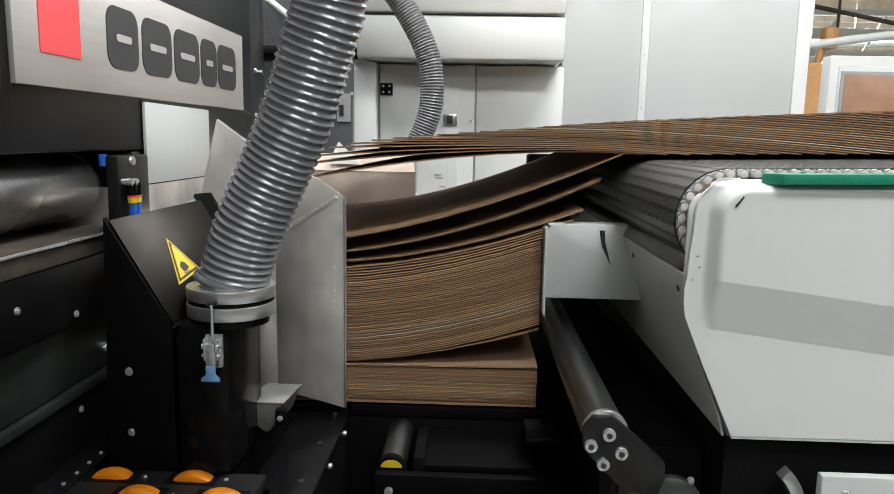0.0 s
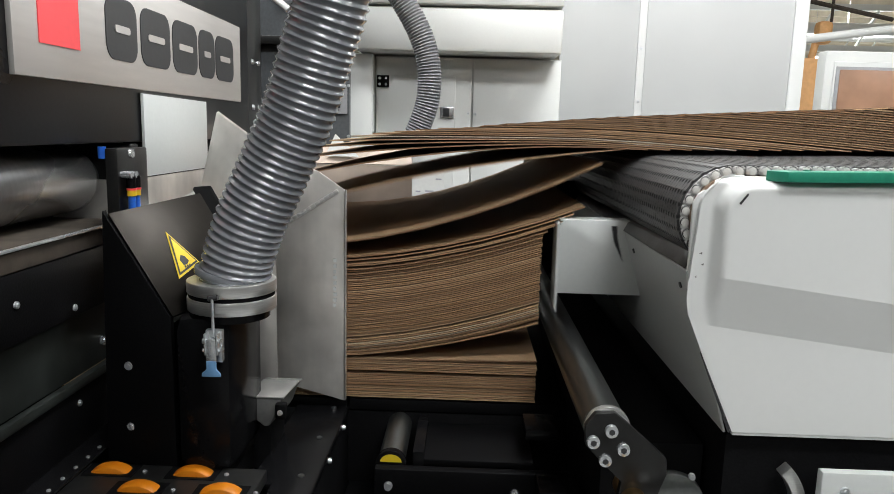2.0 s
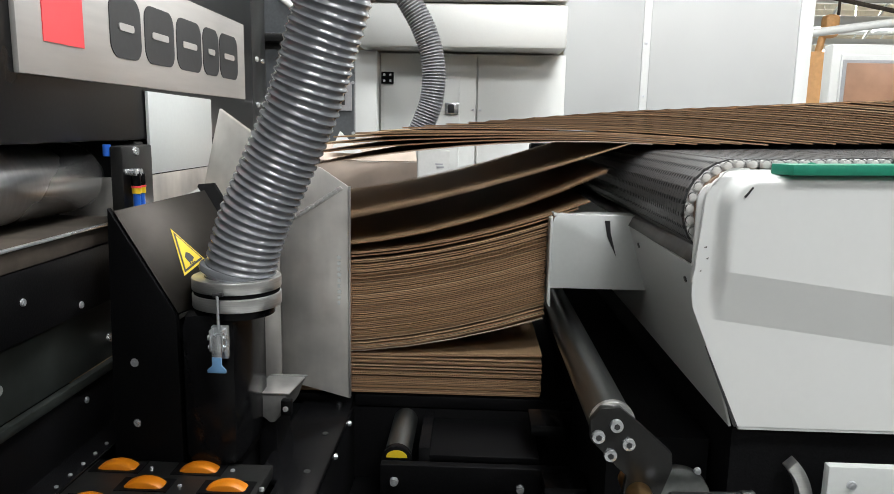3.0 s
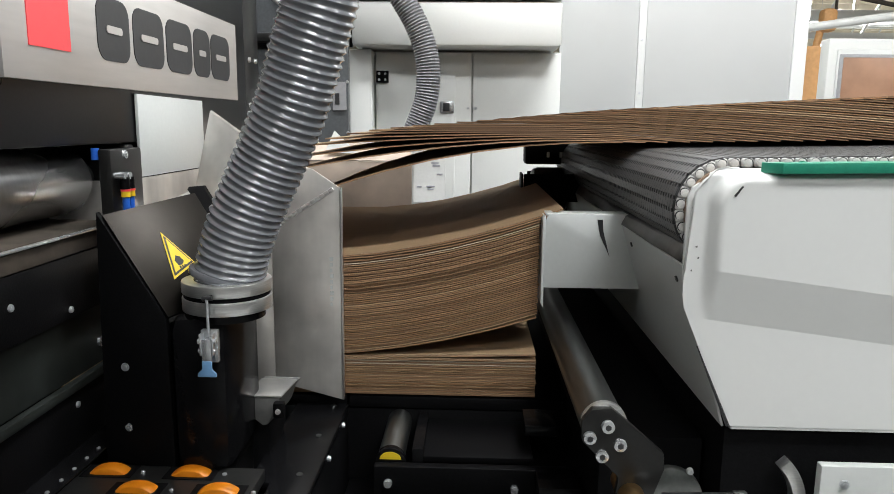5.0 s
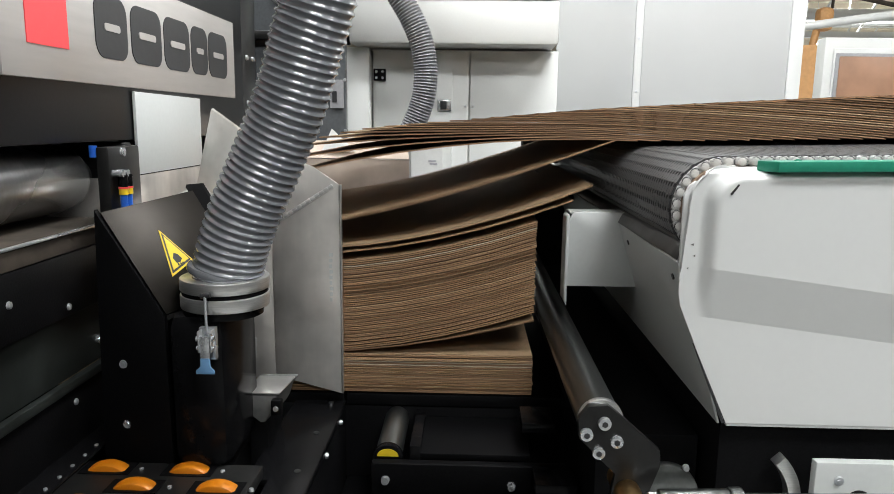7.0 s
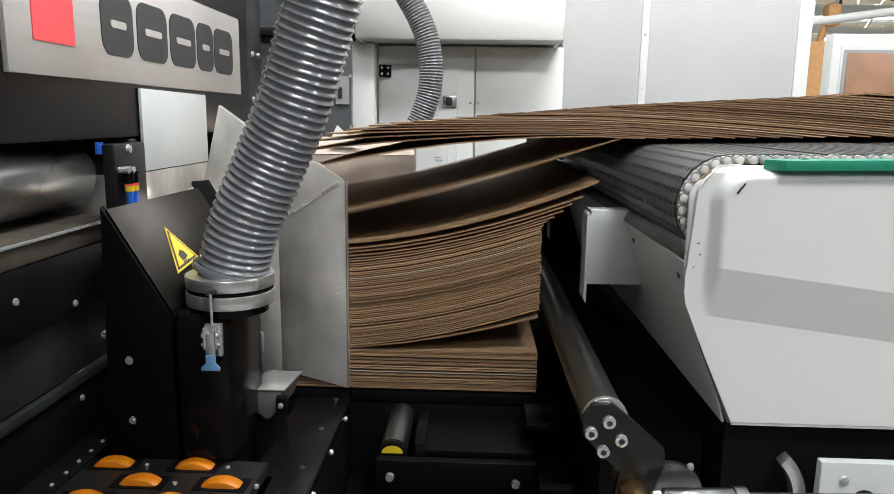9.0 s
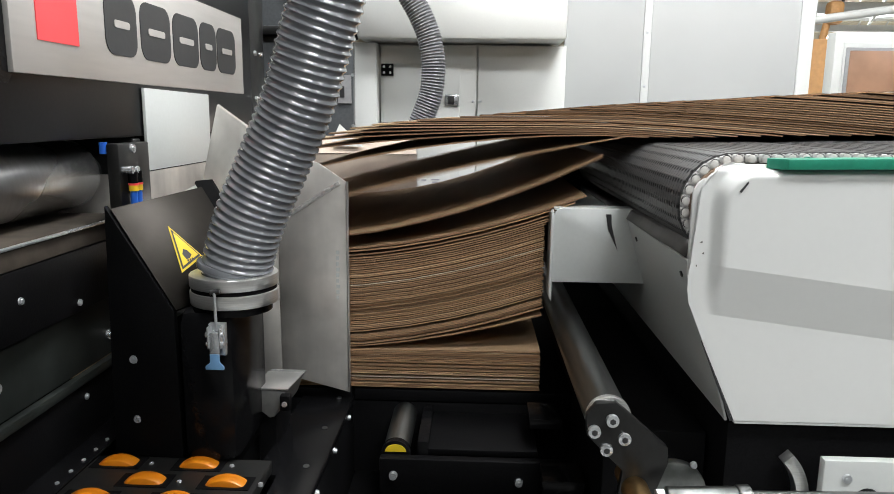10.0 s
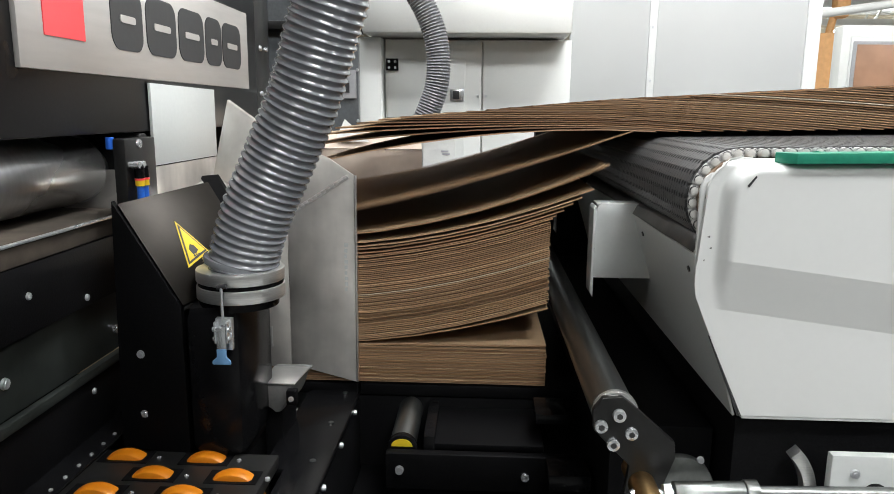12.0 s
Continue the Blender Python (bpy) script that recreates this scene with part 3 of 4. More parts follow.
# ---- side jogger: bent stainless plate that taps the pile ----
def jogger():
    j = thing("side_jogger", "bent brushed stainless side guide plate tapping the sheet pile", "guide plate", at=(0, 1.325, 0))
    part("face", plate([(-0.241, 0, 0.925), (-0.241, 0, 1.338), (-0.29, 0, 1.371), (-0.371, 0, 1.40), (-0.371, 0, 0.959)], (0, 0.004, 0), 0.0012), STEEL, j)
    part("flange", plate([(-0.3715, 0, 0.959), (-0.3715, 0, 1.40), (-0.41, -0.012, 1.40), (-0.41, -0.012, 0.958)], (0, 0.004, 0), 0.001), STEEL, j)
    part("edge", box((-0.2405, -0.003, 0.926), (-0.2375, 0.008, 1.338), 0.001), ALU, j)
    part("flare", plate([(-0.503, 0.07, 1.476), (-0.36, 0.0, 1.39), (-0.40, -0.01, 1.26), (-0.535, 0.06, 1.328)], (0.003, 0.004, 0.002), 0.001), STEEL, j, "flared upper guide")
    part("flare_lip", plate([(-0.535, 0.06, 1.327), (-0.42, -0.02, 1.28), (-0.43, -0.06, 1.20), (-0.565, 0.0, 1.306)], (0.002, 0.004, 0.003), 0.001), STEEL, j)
    for i in range(9):
        z = 1.20 - 0.011 * i
        part("stamp_mark", box((-0.262, -0.0006, z), (-0.255 - 0.001 * (i % 3), 0.0, z + 0.007)), GREY_PAINT, j)
    for i in range(13):
        x, z = -0.253 - 0.0085 * i, 1.336 - 0.0055 * i
        part("weld_bead", bar((x, -0.0005, z), (x - 0.0085, -0.0005, z - 0.0055), 0.0042, 8, 0.0012), ALU, j, "bright weld bead")
    for z in (1.14, 1.02):
        part("weld", bar((-0.408, -0.012, z - 0.02), (-0.408, -0.012, z + 0.02), 0.004, 8), ALU, j)
    f = thing("jogger_foot", "aluminium slide foot under the guide plate", "bracket")
    part("block", plate([(-0.372, 1.12, 1.008), (-0.306, 1.12, 1.008), (-0.316, 1.12, 0.994), (-0.323, 1.12, 0.972), (-0.330, 1.12, 0.960), (-0.338, 1.12, 0.958), (-0.350, 1.12, 0.968), (-0.372, 1.12, 0.972)], (0.010, 0.10, 0), 0.002), CAST_ALU, f)
    part("top_plate", plate([(-0.362, 1.118, 1.0085), (-0.305, 1.118, 1.0085), (-0.298, 1.20, 1.0085), (-0.362, 1.20, 1.0085)], (0, 0, 0.003), 0.001), ALU, f, "pale worn slide plate")
    part("stop", box((-0.316, 1.104, 0.978), (-0.299, 1.119, 1.004), 0.002), BLACK, f)
    part("post", box((-0.36, 1.13, 0.60), (-0.33, 1.22, 0.958), 0.002), BLACK, f)
    screw(f, (-0.3075, 1.104, 0.990), (0, -1, 0), 0.005, 0.003)


# ---- wheel table and rails ----
def wheel_table():
    t = thing("wheel_table", "dark steel feed table with orange drive wheels", "feed table")
    TZ = 0.934
    part("top", box((-0.70, 0.45, TZ - 0.02), (-0.306, 1.02, TZ), 0.002), TABLE_STEEL, t)
    part("strip", box((-0.66, 0.45, TZ + 0.001), (-0.575, 1.30, TZ + 0.006), 0.002), BLACK_GLOSS, t)
    for i in range(12):
        screw(t, (-0.586, 0.78 + 0.035 * i, TZ + 0.006), (0, 0, 1), 0.0035, 0.002)
    for i in range(4):
        screw(t, (-0.630, 0.80 + 0.11 * i, TZ + 0.006), (0, 0, 1), 0.006, 0.002)
    part("base", box((-0.66, 0.50, 0.0), (-0.37, 1.25, TZ - 0.025), 0.004), BLACK, t)
    for i, y in enumerate((0.997, 0.946, 0.895, 0.845)):
        for x in (((-0.535, -0.411), (-0.471, -0.352), (-0.528, -0.408), (-0.465, -0.345))[i]):
            part("drive_wheel", bar((x, y - 0.013, TZ - 0.033), (x, y + 0.013, TZ - 0.033), 0.0445, 48, 0.006), ORANGE, t, "orange polyurethane wheel")
            part("wheel_slot", box((x - 0.038, y - 0.019, TZ - 0.001), (x + 0.038, y + 0.019, TZ + 0.0012)), BLACK, t)
            screw(t, (x + 0.05, y, TZ), (0, 0, 1), 0.004, 0.002)
    r = thing("guide_rail", "black steel guide rail with rivets", "rail")
    part("top", plate([(-0.303, 0.75, 0.905), (-0.235, 0.75, 0.905), (-0.235, 1.355, 0.905), (-0.338, 1.355, 0.905), (-0.338, 1.03, 0.905), (-0.303, 1.03, 0.905)], (0, 0, -0.012), 0.002), BLACK_GLOSS, r)
    part("side", box((-0.25, 0.75, 0.60), (-0.238, 1.36, 0.892), 0.002), BLACK, r)
    for y in (0.92, 1.059, 1.202, 1.341):
        screw(r, (-0.263, y, 0.905), (0, 0, 1), 0.006, 0.0015, STEEL_DULL, "rivet")
        screw(r, (-0.238, y - 0.045, 0.884), (1, 0, 0), 0.006, 0.005)


# ---- support under the pile ----
def pile_support():
    t = thing("pile_table", "black steel table carrying the sheet pile", "table")
    part("top", box((-0.235, 1.36, 0.895), (0.30, 2.25, 0.918), 0.002), BLACK, t)
    part("left_top", box((-0.60, 1.36, 0.895), (-0.24, 2.25, 0.918), 0.002), BLACK, t)
    part("body", box((-0.245, 1.362, 0.0), (0.28, 2.2, 0.893), 0.004), BLACK, t)
    part("plate", box((-0.085, 1.20, 0.86), (0.12, 1.38, 0.872), 0.002), BLACK, t)
    part("front_bar", box((-0.16, 1.165, 0.80), (0.18, 1.185, 0.868), 0.003), BLACK, t)
    part("upright", box((-0.095, 1.19, 0.82), (-0.075, 1.36, 0.89), 0.002), BLACK_GLOSS, t)
    part("bracket", box((0.105, 1.22, 0.905), (0.165, 1.30, 0.925), 0.003), BLACK_GLOSS, t)
    part("bracket", box((0.12, 1.10, 0.84), (0.19, 1.17, 0.87), 0.003), BLACK_GLOSS, t)
    for x, z in ((-0.135, 0.838), (0.085, 0.832)):
        screw(t, (x, 1.165, z), (0, -1, 0), 0.008, 0.008)
    part("beam", box((-0.237, 0.85, 0.0), (0.195, 1.39, 0.74), 0.004), BLACK, t)
    part("valve_bar", box((-0.02, 1.05, 0.775), (0.03, 1.1, 0.80), 0.003), BLACK_GLOSS, t)
    for x in (-0.01, 0.015):
        screw(t, (x, 1.05, 0.79), (0, -1, 0), 0.006, 0.004, RED)
    part("rail_tube", box((0.04, 0.98, 0.75), (0.24, 1.0, 0.785), 0.004), STEEL_DULL, t)
    r = thing("idler_roller", "grey steel idler roller with a yellow mark", "roller")
    part("barrel", bar((-0.133, 1.20, 0.868), (-0.133, 1.9, 0.868), 0.024, 32, 0.002), STEEL_DULL, r)
    part("cap", bar((-0.133, 1.185, 0.866), (-0.133, 1.20, 0.866), 0.027, 32, 0.002), BLACK_GLOSS, r)
    arc = [(-0.133 + 0.019 * math.cos(a), 1.184, 0.872 + 0.014 * math.sin(a)) for a in (math.pi * i / 12 for i in range(13))]
    part("mark", plate(arc, (0, 0.002, 0)), YELLOW, r, "yellow half-round mark")


# ---- large tube roller with its arm ----
def tube_roller():
    r = thing("tube_roller", "worn grey steel tube roller on a black arm", "roller")
    part("barrel", bar((0.183, 0.925, 1.064), (0.183, 2.25, 1.064), 0.0295, 48), STEEL_DULL, r)
    part("end_ring", bar((0.1845, 0.914, 1.064), (0.1845, 0.926, 1.064), 0.0305, 48, 0.002), ALU, r)
    arm = [(0.152, 0.902, 1.072), (0.165, 0.902, 1.090), (0.190, 0.902, 1.092), (0.205, 0.902, 1.080), (0.262, 0.902, 1.030), (0.264, 0.902, 1.008), (0.238, 0.902, 0.93), (0.196, 0.902, 0.93), (0.204, 0.902, 0.995), (0.154, 0.902, 1.045)]
    part("arm", plate(arm, (0, 0.012, 0), 0.0015), CHARCOAL, r, "dark coated swing arm")
    for x, z in ((0.186, 1.068), (0.163, 1.052), (0.203, 1.043), (0.180, 1.027)):
        bm = bar((x, 0.894, z), (x, 0.902, z), 0.0085, 24, 0.001)
        head = part("cap_screw", bm, ZINC, r)
        part("socket", bar((x, 0.8930, z), (x, 0.8945, z), 0.0042, 6), INK, head)
    part("pin", bar((0.221, 0.83, 0.970), (0.221, 0.95, 0.970), 0.018, 24, 0.002), BRASS, r, "brass pivot pin")
    c = thing("air_cylinder", "steel air cylinder with rod and couplings", "cylinder")
    part("barrel", bar((0.255, 0.87, 0.975), (0.345, 0.87, 0.978), 0.016, 32, 0.002), STEEL_DULL, c)
    part("rod", bar((0.20, 0.87, 0.972), (0.262, 0.87, 0.975), 0.006, 16), ZINC, c)
    part("nut", bar((0.242, 0.87, 0.974), (0.252, 0.87, 0.9745), 0.014, 6), ZINC, c)
    part("cap", bar((0.345, 0.87, 0.978), (0.362, 0.87, 0.979), 0.018, 32, 0.002), STEEL_DULL, c)
    part("tail", bar((0.362, 0.87, 0.979), (0.62, 0.87, 0.985), 0.010, 16), STEEL_DULL, c)
    h = thing("hub_flange", "turned steel hub flange behind the arm", "flange")
    part("disc", bar((0.280, 0.925, 0.952), (0.280, 0.94, 0.952), 0.046, 48, 0.003), STEEL_DULL, h)
    ring = [(0.372 + 0.095 * math.cos(a), 0.93, 0.945 + 0.095 * math.sin(a)) for a in (radians(-40 + 6 * i) for i in range(15))]
    ring += [(0.372 + 0.078 * math.cos(a), 0.93, 0.945 + 0.078 * math.sin(a)) for a in (radians(44 - 6 * i) for i in range(15))]
    part("rim", plate(ring, (0, 0.02, 0), 0.001), ALU, h)
    screw(h, (0.305, 0.925, 0.995), (0, -1, 0), 0.005, 0.003)
    p = thing("lower_panel", "pale grey lower machine panel with slotted screws", "machine panel")
    part("panel", box((0.467, 0.90, 0.6), (1.2, 0.915, 1.020), 0.002), GREY_PAINT, p)
    for x, z in ((0.498, 0.995),):
        screw(p, (x, 0.90, z), (0, -1, 0), 0.007, 0.003)
    part("knob", bar((0.526, 0.888, 0.966), (0.526, 0.90, 0.966), 0.017, 32, 0.002), BLACK, p, "black round plug")


# ---- conveyor ----
BELT_TOP, DRUM_X, DRUM_R = 1.416, 0.345, 0.070
BELT_RISE = 0.022


def conveyor():
    c = thing("conveyor", "white painted conveyor side cover with rounded corner", "conveyor")
    y = 0.925
    # folded cover: proud upper field with a crease, fading into the lower field
    bm = bmesh.new()
    cols, ups, downs, BAND = 130, 44, 14, 0.070
    grid = []
    for r in range(ups + downs + 1):
        line = []
        for i in range(cols + 1):
            f = (i / cols) ** 3.0
            j = r - ups
            z_guess = 1.403 - (1.403 - 1.270) * r / ups if j <= 0 else 1.270 - BAND * j / 4 if j <= 4 else (1.270 - BAND) - (1.270 - BAND - 1.051) * (j - 4) / (downs - 4)
            left = 0.286 + 0.007 * smooth(z_guess, 1.25, 1.38) if z_guess > 1.225 else 0.2855 + 0.0745 * (1.225 - z_guess) / 0.174
            if z_guess > 1.36:
                left = 0.293 + 0.047 * (1 - math.sqrt(max(0.0, 1 - ((z_guess - 1.36) / 0.043) ** 2)))
            x = left + (3.4 - left) * f
            fold = 1.272 - 0.125 * min(1.0, max(0.0, x - 0.318))
            top = 1.403 + 0.016 * max(0.0, x - 0.34)
            z = top - (top - fold) * r / ups if j <= 0 else fold - BAND * j / 4 if j <= 4 else (fold - BAND) - (fold - BAND - 1.051) * (j - 4) / (downs - 4)
            if i == 0:
                z = z_guess
            below = max(0.0, fold - z)
            dx, dz = x - 0.308, top + 0.003 - z
            inset = 0.05 - math.hypot(0.05 - dx, 0.05 - dz) if dx < 0.05 and dz < 0.05 else min(dx, dz)
            proud = 0.018 * smooth(inset, 0.0, 0.019) * max(0.0, 1 - below / BAND)
            line.append(bm.verts.new((x, y + 0.024 - proud + 0.012 * smooth(z, top - 0.008, top), z)))
        grid.append(line)
    for p, q in zip(grid, grid[1:]):
        for i in range(cols):
            bm.faces.new((p[i], q[i], q[i + 1], p[i + 1]))
    bmesh.ops.recalc_face_normals(bm, faces=list(bm.faces))
    for row in (grid[ups], grid[ups + 4]):
        for p, q in zip(row, row[1:]):
            bm.edges.get((p, q)).smooth = False
    face = part("face", bm, WHITE_PAINT, c, "folded white cover face")
    face.modifiers.new("thickness", "SOLIDIFY").thickness = 0.004
    face.modifiers.new("hard_rim", "EDGE_SPLIT").split_angle = radians(62)
    part("bottom_lip", box((0.364, y + 0.025, 1.046), (3.4, y + 0.036, 1.0505), 0.001), WHITE_PAINT, c)
    part("tab", plate([(0.286, y + 0.030, 1.365), (0.292, y + 0.030, 1.378), (0.300, y + 0.030, 1.384), (0.312, y + 0.030, 1.384), (0.34, y + 0.030, 1.25), (0.286, y + 0.030, 1.25)], (0, 0.006, 0), 0.001), WHITE_PAINT, c)
    part("tab", plate([(0.314, y + 0.034, 1.385), (0.318, y + 0.034, 1.396), (0.328, y + 0.034, 1.403), (0.352, y + 0.034, 1.405), (0.352, y + 0.034, 1.390), (0.330, y + 0.034, 1.376)], (0, 0.004, 0), 0.001), WHITE_PAINT, c)
    part("base", box((0.36, 0.962, 0.02), (3.4, 2.30, 1.044), 0.003), BLACK, c, "black lower conveyor base")
    part("base_skirt", box((0.20, 1.02, 0.02), (0.352, 2.30, 1.0), 0.003), BLACK, c)
    part("slot", plate([(0.337, y + 0.0045, 1.370), (0.339, y + 0.0045, 1.368), (0.348, y + 0.0045, 1.381), (0.347, y + 0.0045, 1.383)], (0, 0.004, 0)), INK, c)
    for x, z, w in ((0.297, 1.30, 0.004), (0.301, 1.285, 0.003), (0.294, 1.268, 0.002)):
        part("scuff", plate([(x, y + 0.0230, z), (x + w, y + 0.0230, z - 0.001), (x + w, y + 0.0230, z + 0.002)], (0, 0.003, 0)), RUBBER, c)
    # ink-dark strip stands in for the open gap between cover and trough plate
    part("gap_seal", plate([(0.3085, y + 0.0205, 1.165), (0.3095, y + 0.0205, 1.166), (0.3615, y + 0.0205, 1.052), (0.3560, y + 0.0205, 1.052)], (0, 0.002, 0)), INK, c, "dark strip for the joint gap beside the cover")
    # trough plate facing the pile
    part("trough_plate", plate([(0.284, 0.955, 1.274), (0.284, 2.30, 1.274), (0.353, 2.30, 1.048), (0.353, 0.955, 1.048)], (0.003, 0, 0.001)), GREY_PAINT, c, "pale grey slanted trough plate")
    for yy in (1.0, 1.288, 1.55):
        part("hole", bar((0.2905, yy, 1.2455), (0.2935, yy, 1.2465), 0.0045, 16), INK, c)
    bm = bmesh.new()
    strip = []
    for i in range(41):
        yy = 0.97 + 1.33 * i / 40
        w = 0.010 * noise.noise((yy * 7, 0.3, 0))
        strip.append([bm.verts.new((0.283 + w * 0.6, yy, 1.276)), bm.verts.new((0.292 + w, yy, 1.294 + w * 0.6)), bm.verts.new((0.315, yy, 1.305 + w * 0.5))])
    for a, b in zip(strip, strip[1:]):
        for k in range(2):
            bm.faces.new((a[k], a[k + 1], b[k + 1], b[k]))
    film = part("scraper_film", bm, RUBBER, c, "crumpled dark dusty film strip")
    film.modifiers.new("thickness", "SOLIDIFY").thickness = 0.002
    part("drum", bar((DRUM_X, 0.965, BELT_TOP - DRUM_R), (DRUM_X, 2.32, BELT_TOP - DRUM_R), DRUM_R - 0.012, 48), BROWN_DRUM, c)
    part("slide_bed", box((DRUM_X, 1.0, 1.33), (3.4, 2.30, 1.395), 0.002, pose(0, 0, 0)), BLACK, c)
    part("far_plate", box((0.30, 2.36, 1.05), (3.4, 2.38, 1.40)), PALE_PAINT, c)
    g = thing("wear_strip", "green plastic wear strip along the conveyor edge", "strip")
    strip_z = lambda x: 1.3985 + 0.0187 * (x - 0.381)
    plan = [(0.379, 0.958), (0.376, 0.950), (0.392, 0.922), (3.4, 0.922), (3.4, 0.958)]
    part("strip", plate([(x, yy, strip_z(x)) for x, yy in plan], (0, 0, 0.0135), 0.001), GREEN, g)
    screw(g, (0.425, 0.945, 1.4128), (0, 0, 1), 0.006, 0.001, GREEN)


def belt_point(s):
    """Place and slope on the belt path: s metres from the top of the drum, positive along the top run, negative round the drum."""
    if s >= 0:
        return DRUM_X + s, BELT_TOP + BELT_RISE * s, -math.atan(BELT_RISE)
    a = -s / DRUM_R
    if a <= math.pi:
        return DRUM_X - DRUM_R * math.sin(a), BELT_TOP - DRUM_R + DRUM_R * math.cos(a), -a
    return DRUM_X + (a - math.pi) * DRUM_R, BELT_TOP - 2 * DRUM_R, -math.pi


LINK = 0.0175
BELT_LINKS = []


def belt():
    b = thing("conveyor_belt", "black modular plastic conveyor belt with pale link ends", "belt")
    bm = bmesh.new()
    slab(bm, (-0.0080, 0.978, -0.011), (0.0080, 2.34, -0.0035))
    for i in range(106):
        y0 = 0.985 + 0.0128 * i
        slab(bm, (-0.0078, y0, -0.004), (0.0034, y0 + 0.0119, 0.0))
        slab(bm, (0.0034, y0 + 0.0052, -0.004), (0.0092, y0 + 0.0119, -0.0002))
    row = mesh_of("belt_row", bm, BELT, False)
    bm = bmesh.new()
    rod(bm, (0.0, 0.9705, -0.0072), (0.0, 0.977, -0.0072), 0.0056, 20, None, 0.0003)
    end = mesh_of("belt_end", bm, BELT_END)
    # off-centre dark disc that leaves a dark crescent round the pin head
    bm = bmesh.new()
    rod(bm, (0.0007, 0.9714, -0.0066), (0.0007, 0.973, -0.0066), 0.0062, 16)
    crescent = mesh_of("pin_seat", bm, INK)
    bm = box((-0.0083, 0.9720, -0.0130), (0.0083, 0.978, -0.0006), 0.003)
    side = mesh_of("belt_side", bm, BELT_SIDE)
    n = int(3.3 / LINK)
    for i in range(n):
        ob = part("belt_link", row, None, b)
        part("side_lug", side, None, ob)
        part("pin_head", end, None, ob)
        part("pin_seat", crescent, None, ob)
        BELT_LINKS.append((ob, -0.30 + LINK * i))


# ---- backstop ----
def backstop():
    k = thing("backstop", "pale grey steel backstop bracket squaring the pile", "bracket", at=(0, 0, 0))
    part("face", plate([(0.136, 1.33, 1.284), (0.136, 1.33, 1.124), (0.1415, 1.33, 1.115), (0.1415, 1.33, 1.290)], (0, 0.055, 0), 0.0015), GREY_PAINT, k)
    part("cap", plate([(0.1415, 1.334, 1.153), (0.1415, 1.334, 1.278), (0.1445, 1.334, 1.288), (0.152, 1.334, 1.294), (0.40, 1.334, 1.294), (0.40, 1.334, 1.153)], (0, 0.003, 0), 0.001), GREY_PAINT, k)
    part("top", box((0.143, 1.338, 1.290), (0.40, 1.385, 1.294), 0.001), GREY_PAINT, k)
    part("slit", plate([(0.237, 1.3325, 1.284), (0.247, 1.3325, 1.284), (0.249, 1.3325, 1.262), (0.262, 1.3325, 1.215), (0.243, 1.3325, 1.254)], (0, 0.002, 0)), INK, k, "dark curved slit")
    d = thing("backstop", "black steel backstop bracket further across the pile", "bracket", at=(0, 0, 0))
    part("face", box((0.137, 1.95, 1.13), (0.143, 2.03, 1.325), 0.002), BLACK, d)
    part("body", box((0.144, 1.95, 1.25), (0.40, 1.956, 1.325), 0.002), BLACK, d)
    s = thing("far_guide", "black far side guide behind the pile with small fittings", "guide plate")
    part("plate", box((0.18, 2.30, 0.95), (0.55, 2.32, 1.31), 0.003), BLACK, s)
    part("block", box((0.165, 2.22, 1.336), (0.52, 2.298, 1.405), 0.008), BLACK, s)
    for x in (0.235, 0.274):
        part("peg", bar((x, 2.214, 1.358), (x, 2.214, 1.374), 0.0045, 10), PALE_PAINT, s)
    part("sensor_housing", box((0.185, 2.20, 1.19), (0.300, 2.28, 1.326), 0.022), CHARCOAL, s, "dark rounded housing")
    # far plate and lip: brown sheen comes from the painted tint, not from mirroring
    part("plate", box((-0.60, 2.30, 0.95), (-0.189, 2.303, 1.335), 0.001), BROWN_SHEEN_STEEL, s, "stainless far plate with the sheets' brown reflection in its colour")
    part("bent_lip", plate([(-0.56, 2.298, 1.338), (-0.189, 2.298, 1.338), (-0.20, 2.335, 1.392), (-0.56, 2.335, 1.392)], (0, 0.002, -0.002)), BROWN_SHEEN_STEEL, s, "pale bent upper lip")
    part("corner", plate([(-0.47, 2.30, 1.36), (-0.36, 2.30, 1.36), (-0.44, 2.32, 1.43)], (0, 0.003, 0)), PALE_PAINT, s, "small pale triangular guide corner")
    return k, d


# ---- corrugated sheets ----
SHEET_L, SHEET_Y0, SHEET_Y1, THICK, PITCH_Z, PILE_PITCH = 0.72, 1.36, 2.20, 0.0028, 0.0042, 0.00375
SEGMENTS = 8
SEG = SHEET_L / SEGMENTS
STEP, RATE, PHASE = 0.041, 3.98, 0.78
RELEASE_X, REST_X, PILE, LOWER, PILE_Z = 0.27, 0.134, 71, 22, 0.922
STOP, START = 4.25, 6.35
SHEETS = []
# seconds by which single sheets let go early (+) or late (-)
HELD = {2: 0.06, 3: -0.14, 4: -0.07, 5: -0.14, 6: -0.11, 7: -0.06, 8: -0.05, 9: -0.14, 18: -0.12, 31: -0.08, 32: -0.08, 38: -0.06}


def flow(t):
    """Sheets that have left the belt by time t; the belt pauses once."""
    run = min(t, STOP) + max(0.0, t - START) - 0.5 * 0.2 * (smooth(t, START, START + 0.4))
    return PHASE + RATE * run


def release_time(k):
    if k <= flow(STOP):
        return (k - PHASE) / RATE
    lo, hi = STOP, 60.0
    for _ in range(40):
        mid = (lo + hi) / 2
        lo, hi = (mid, hi) if flow(mid) < k else (lo, mid)
    return hi


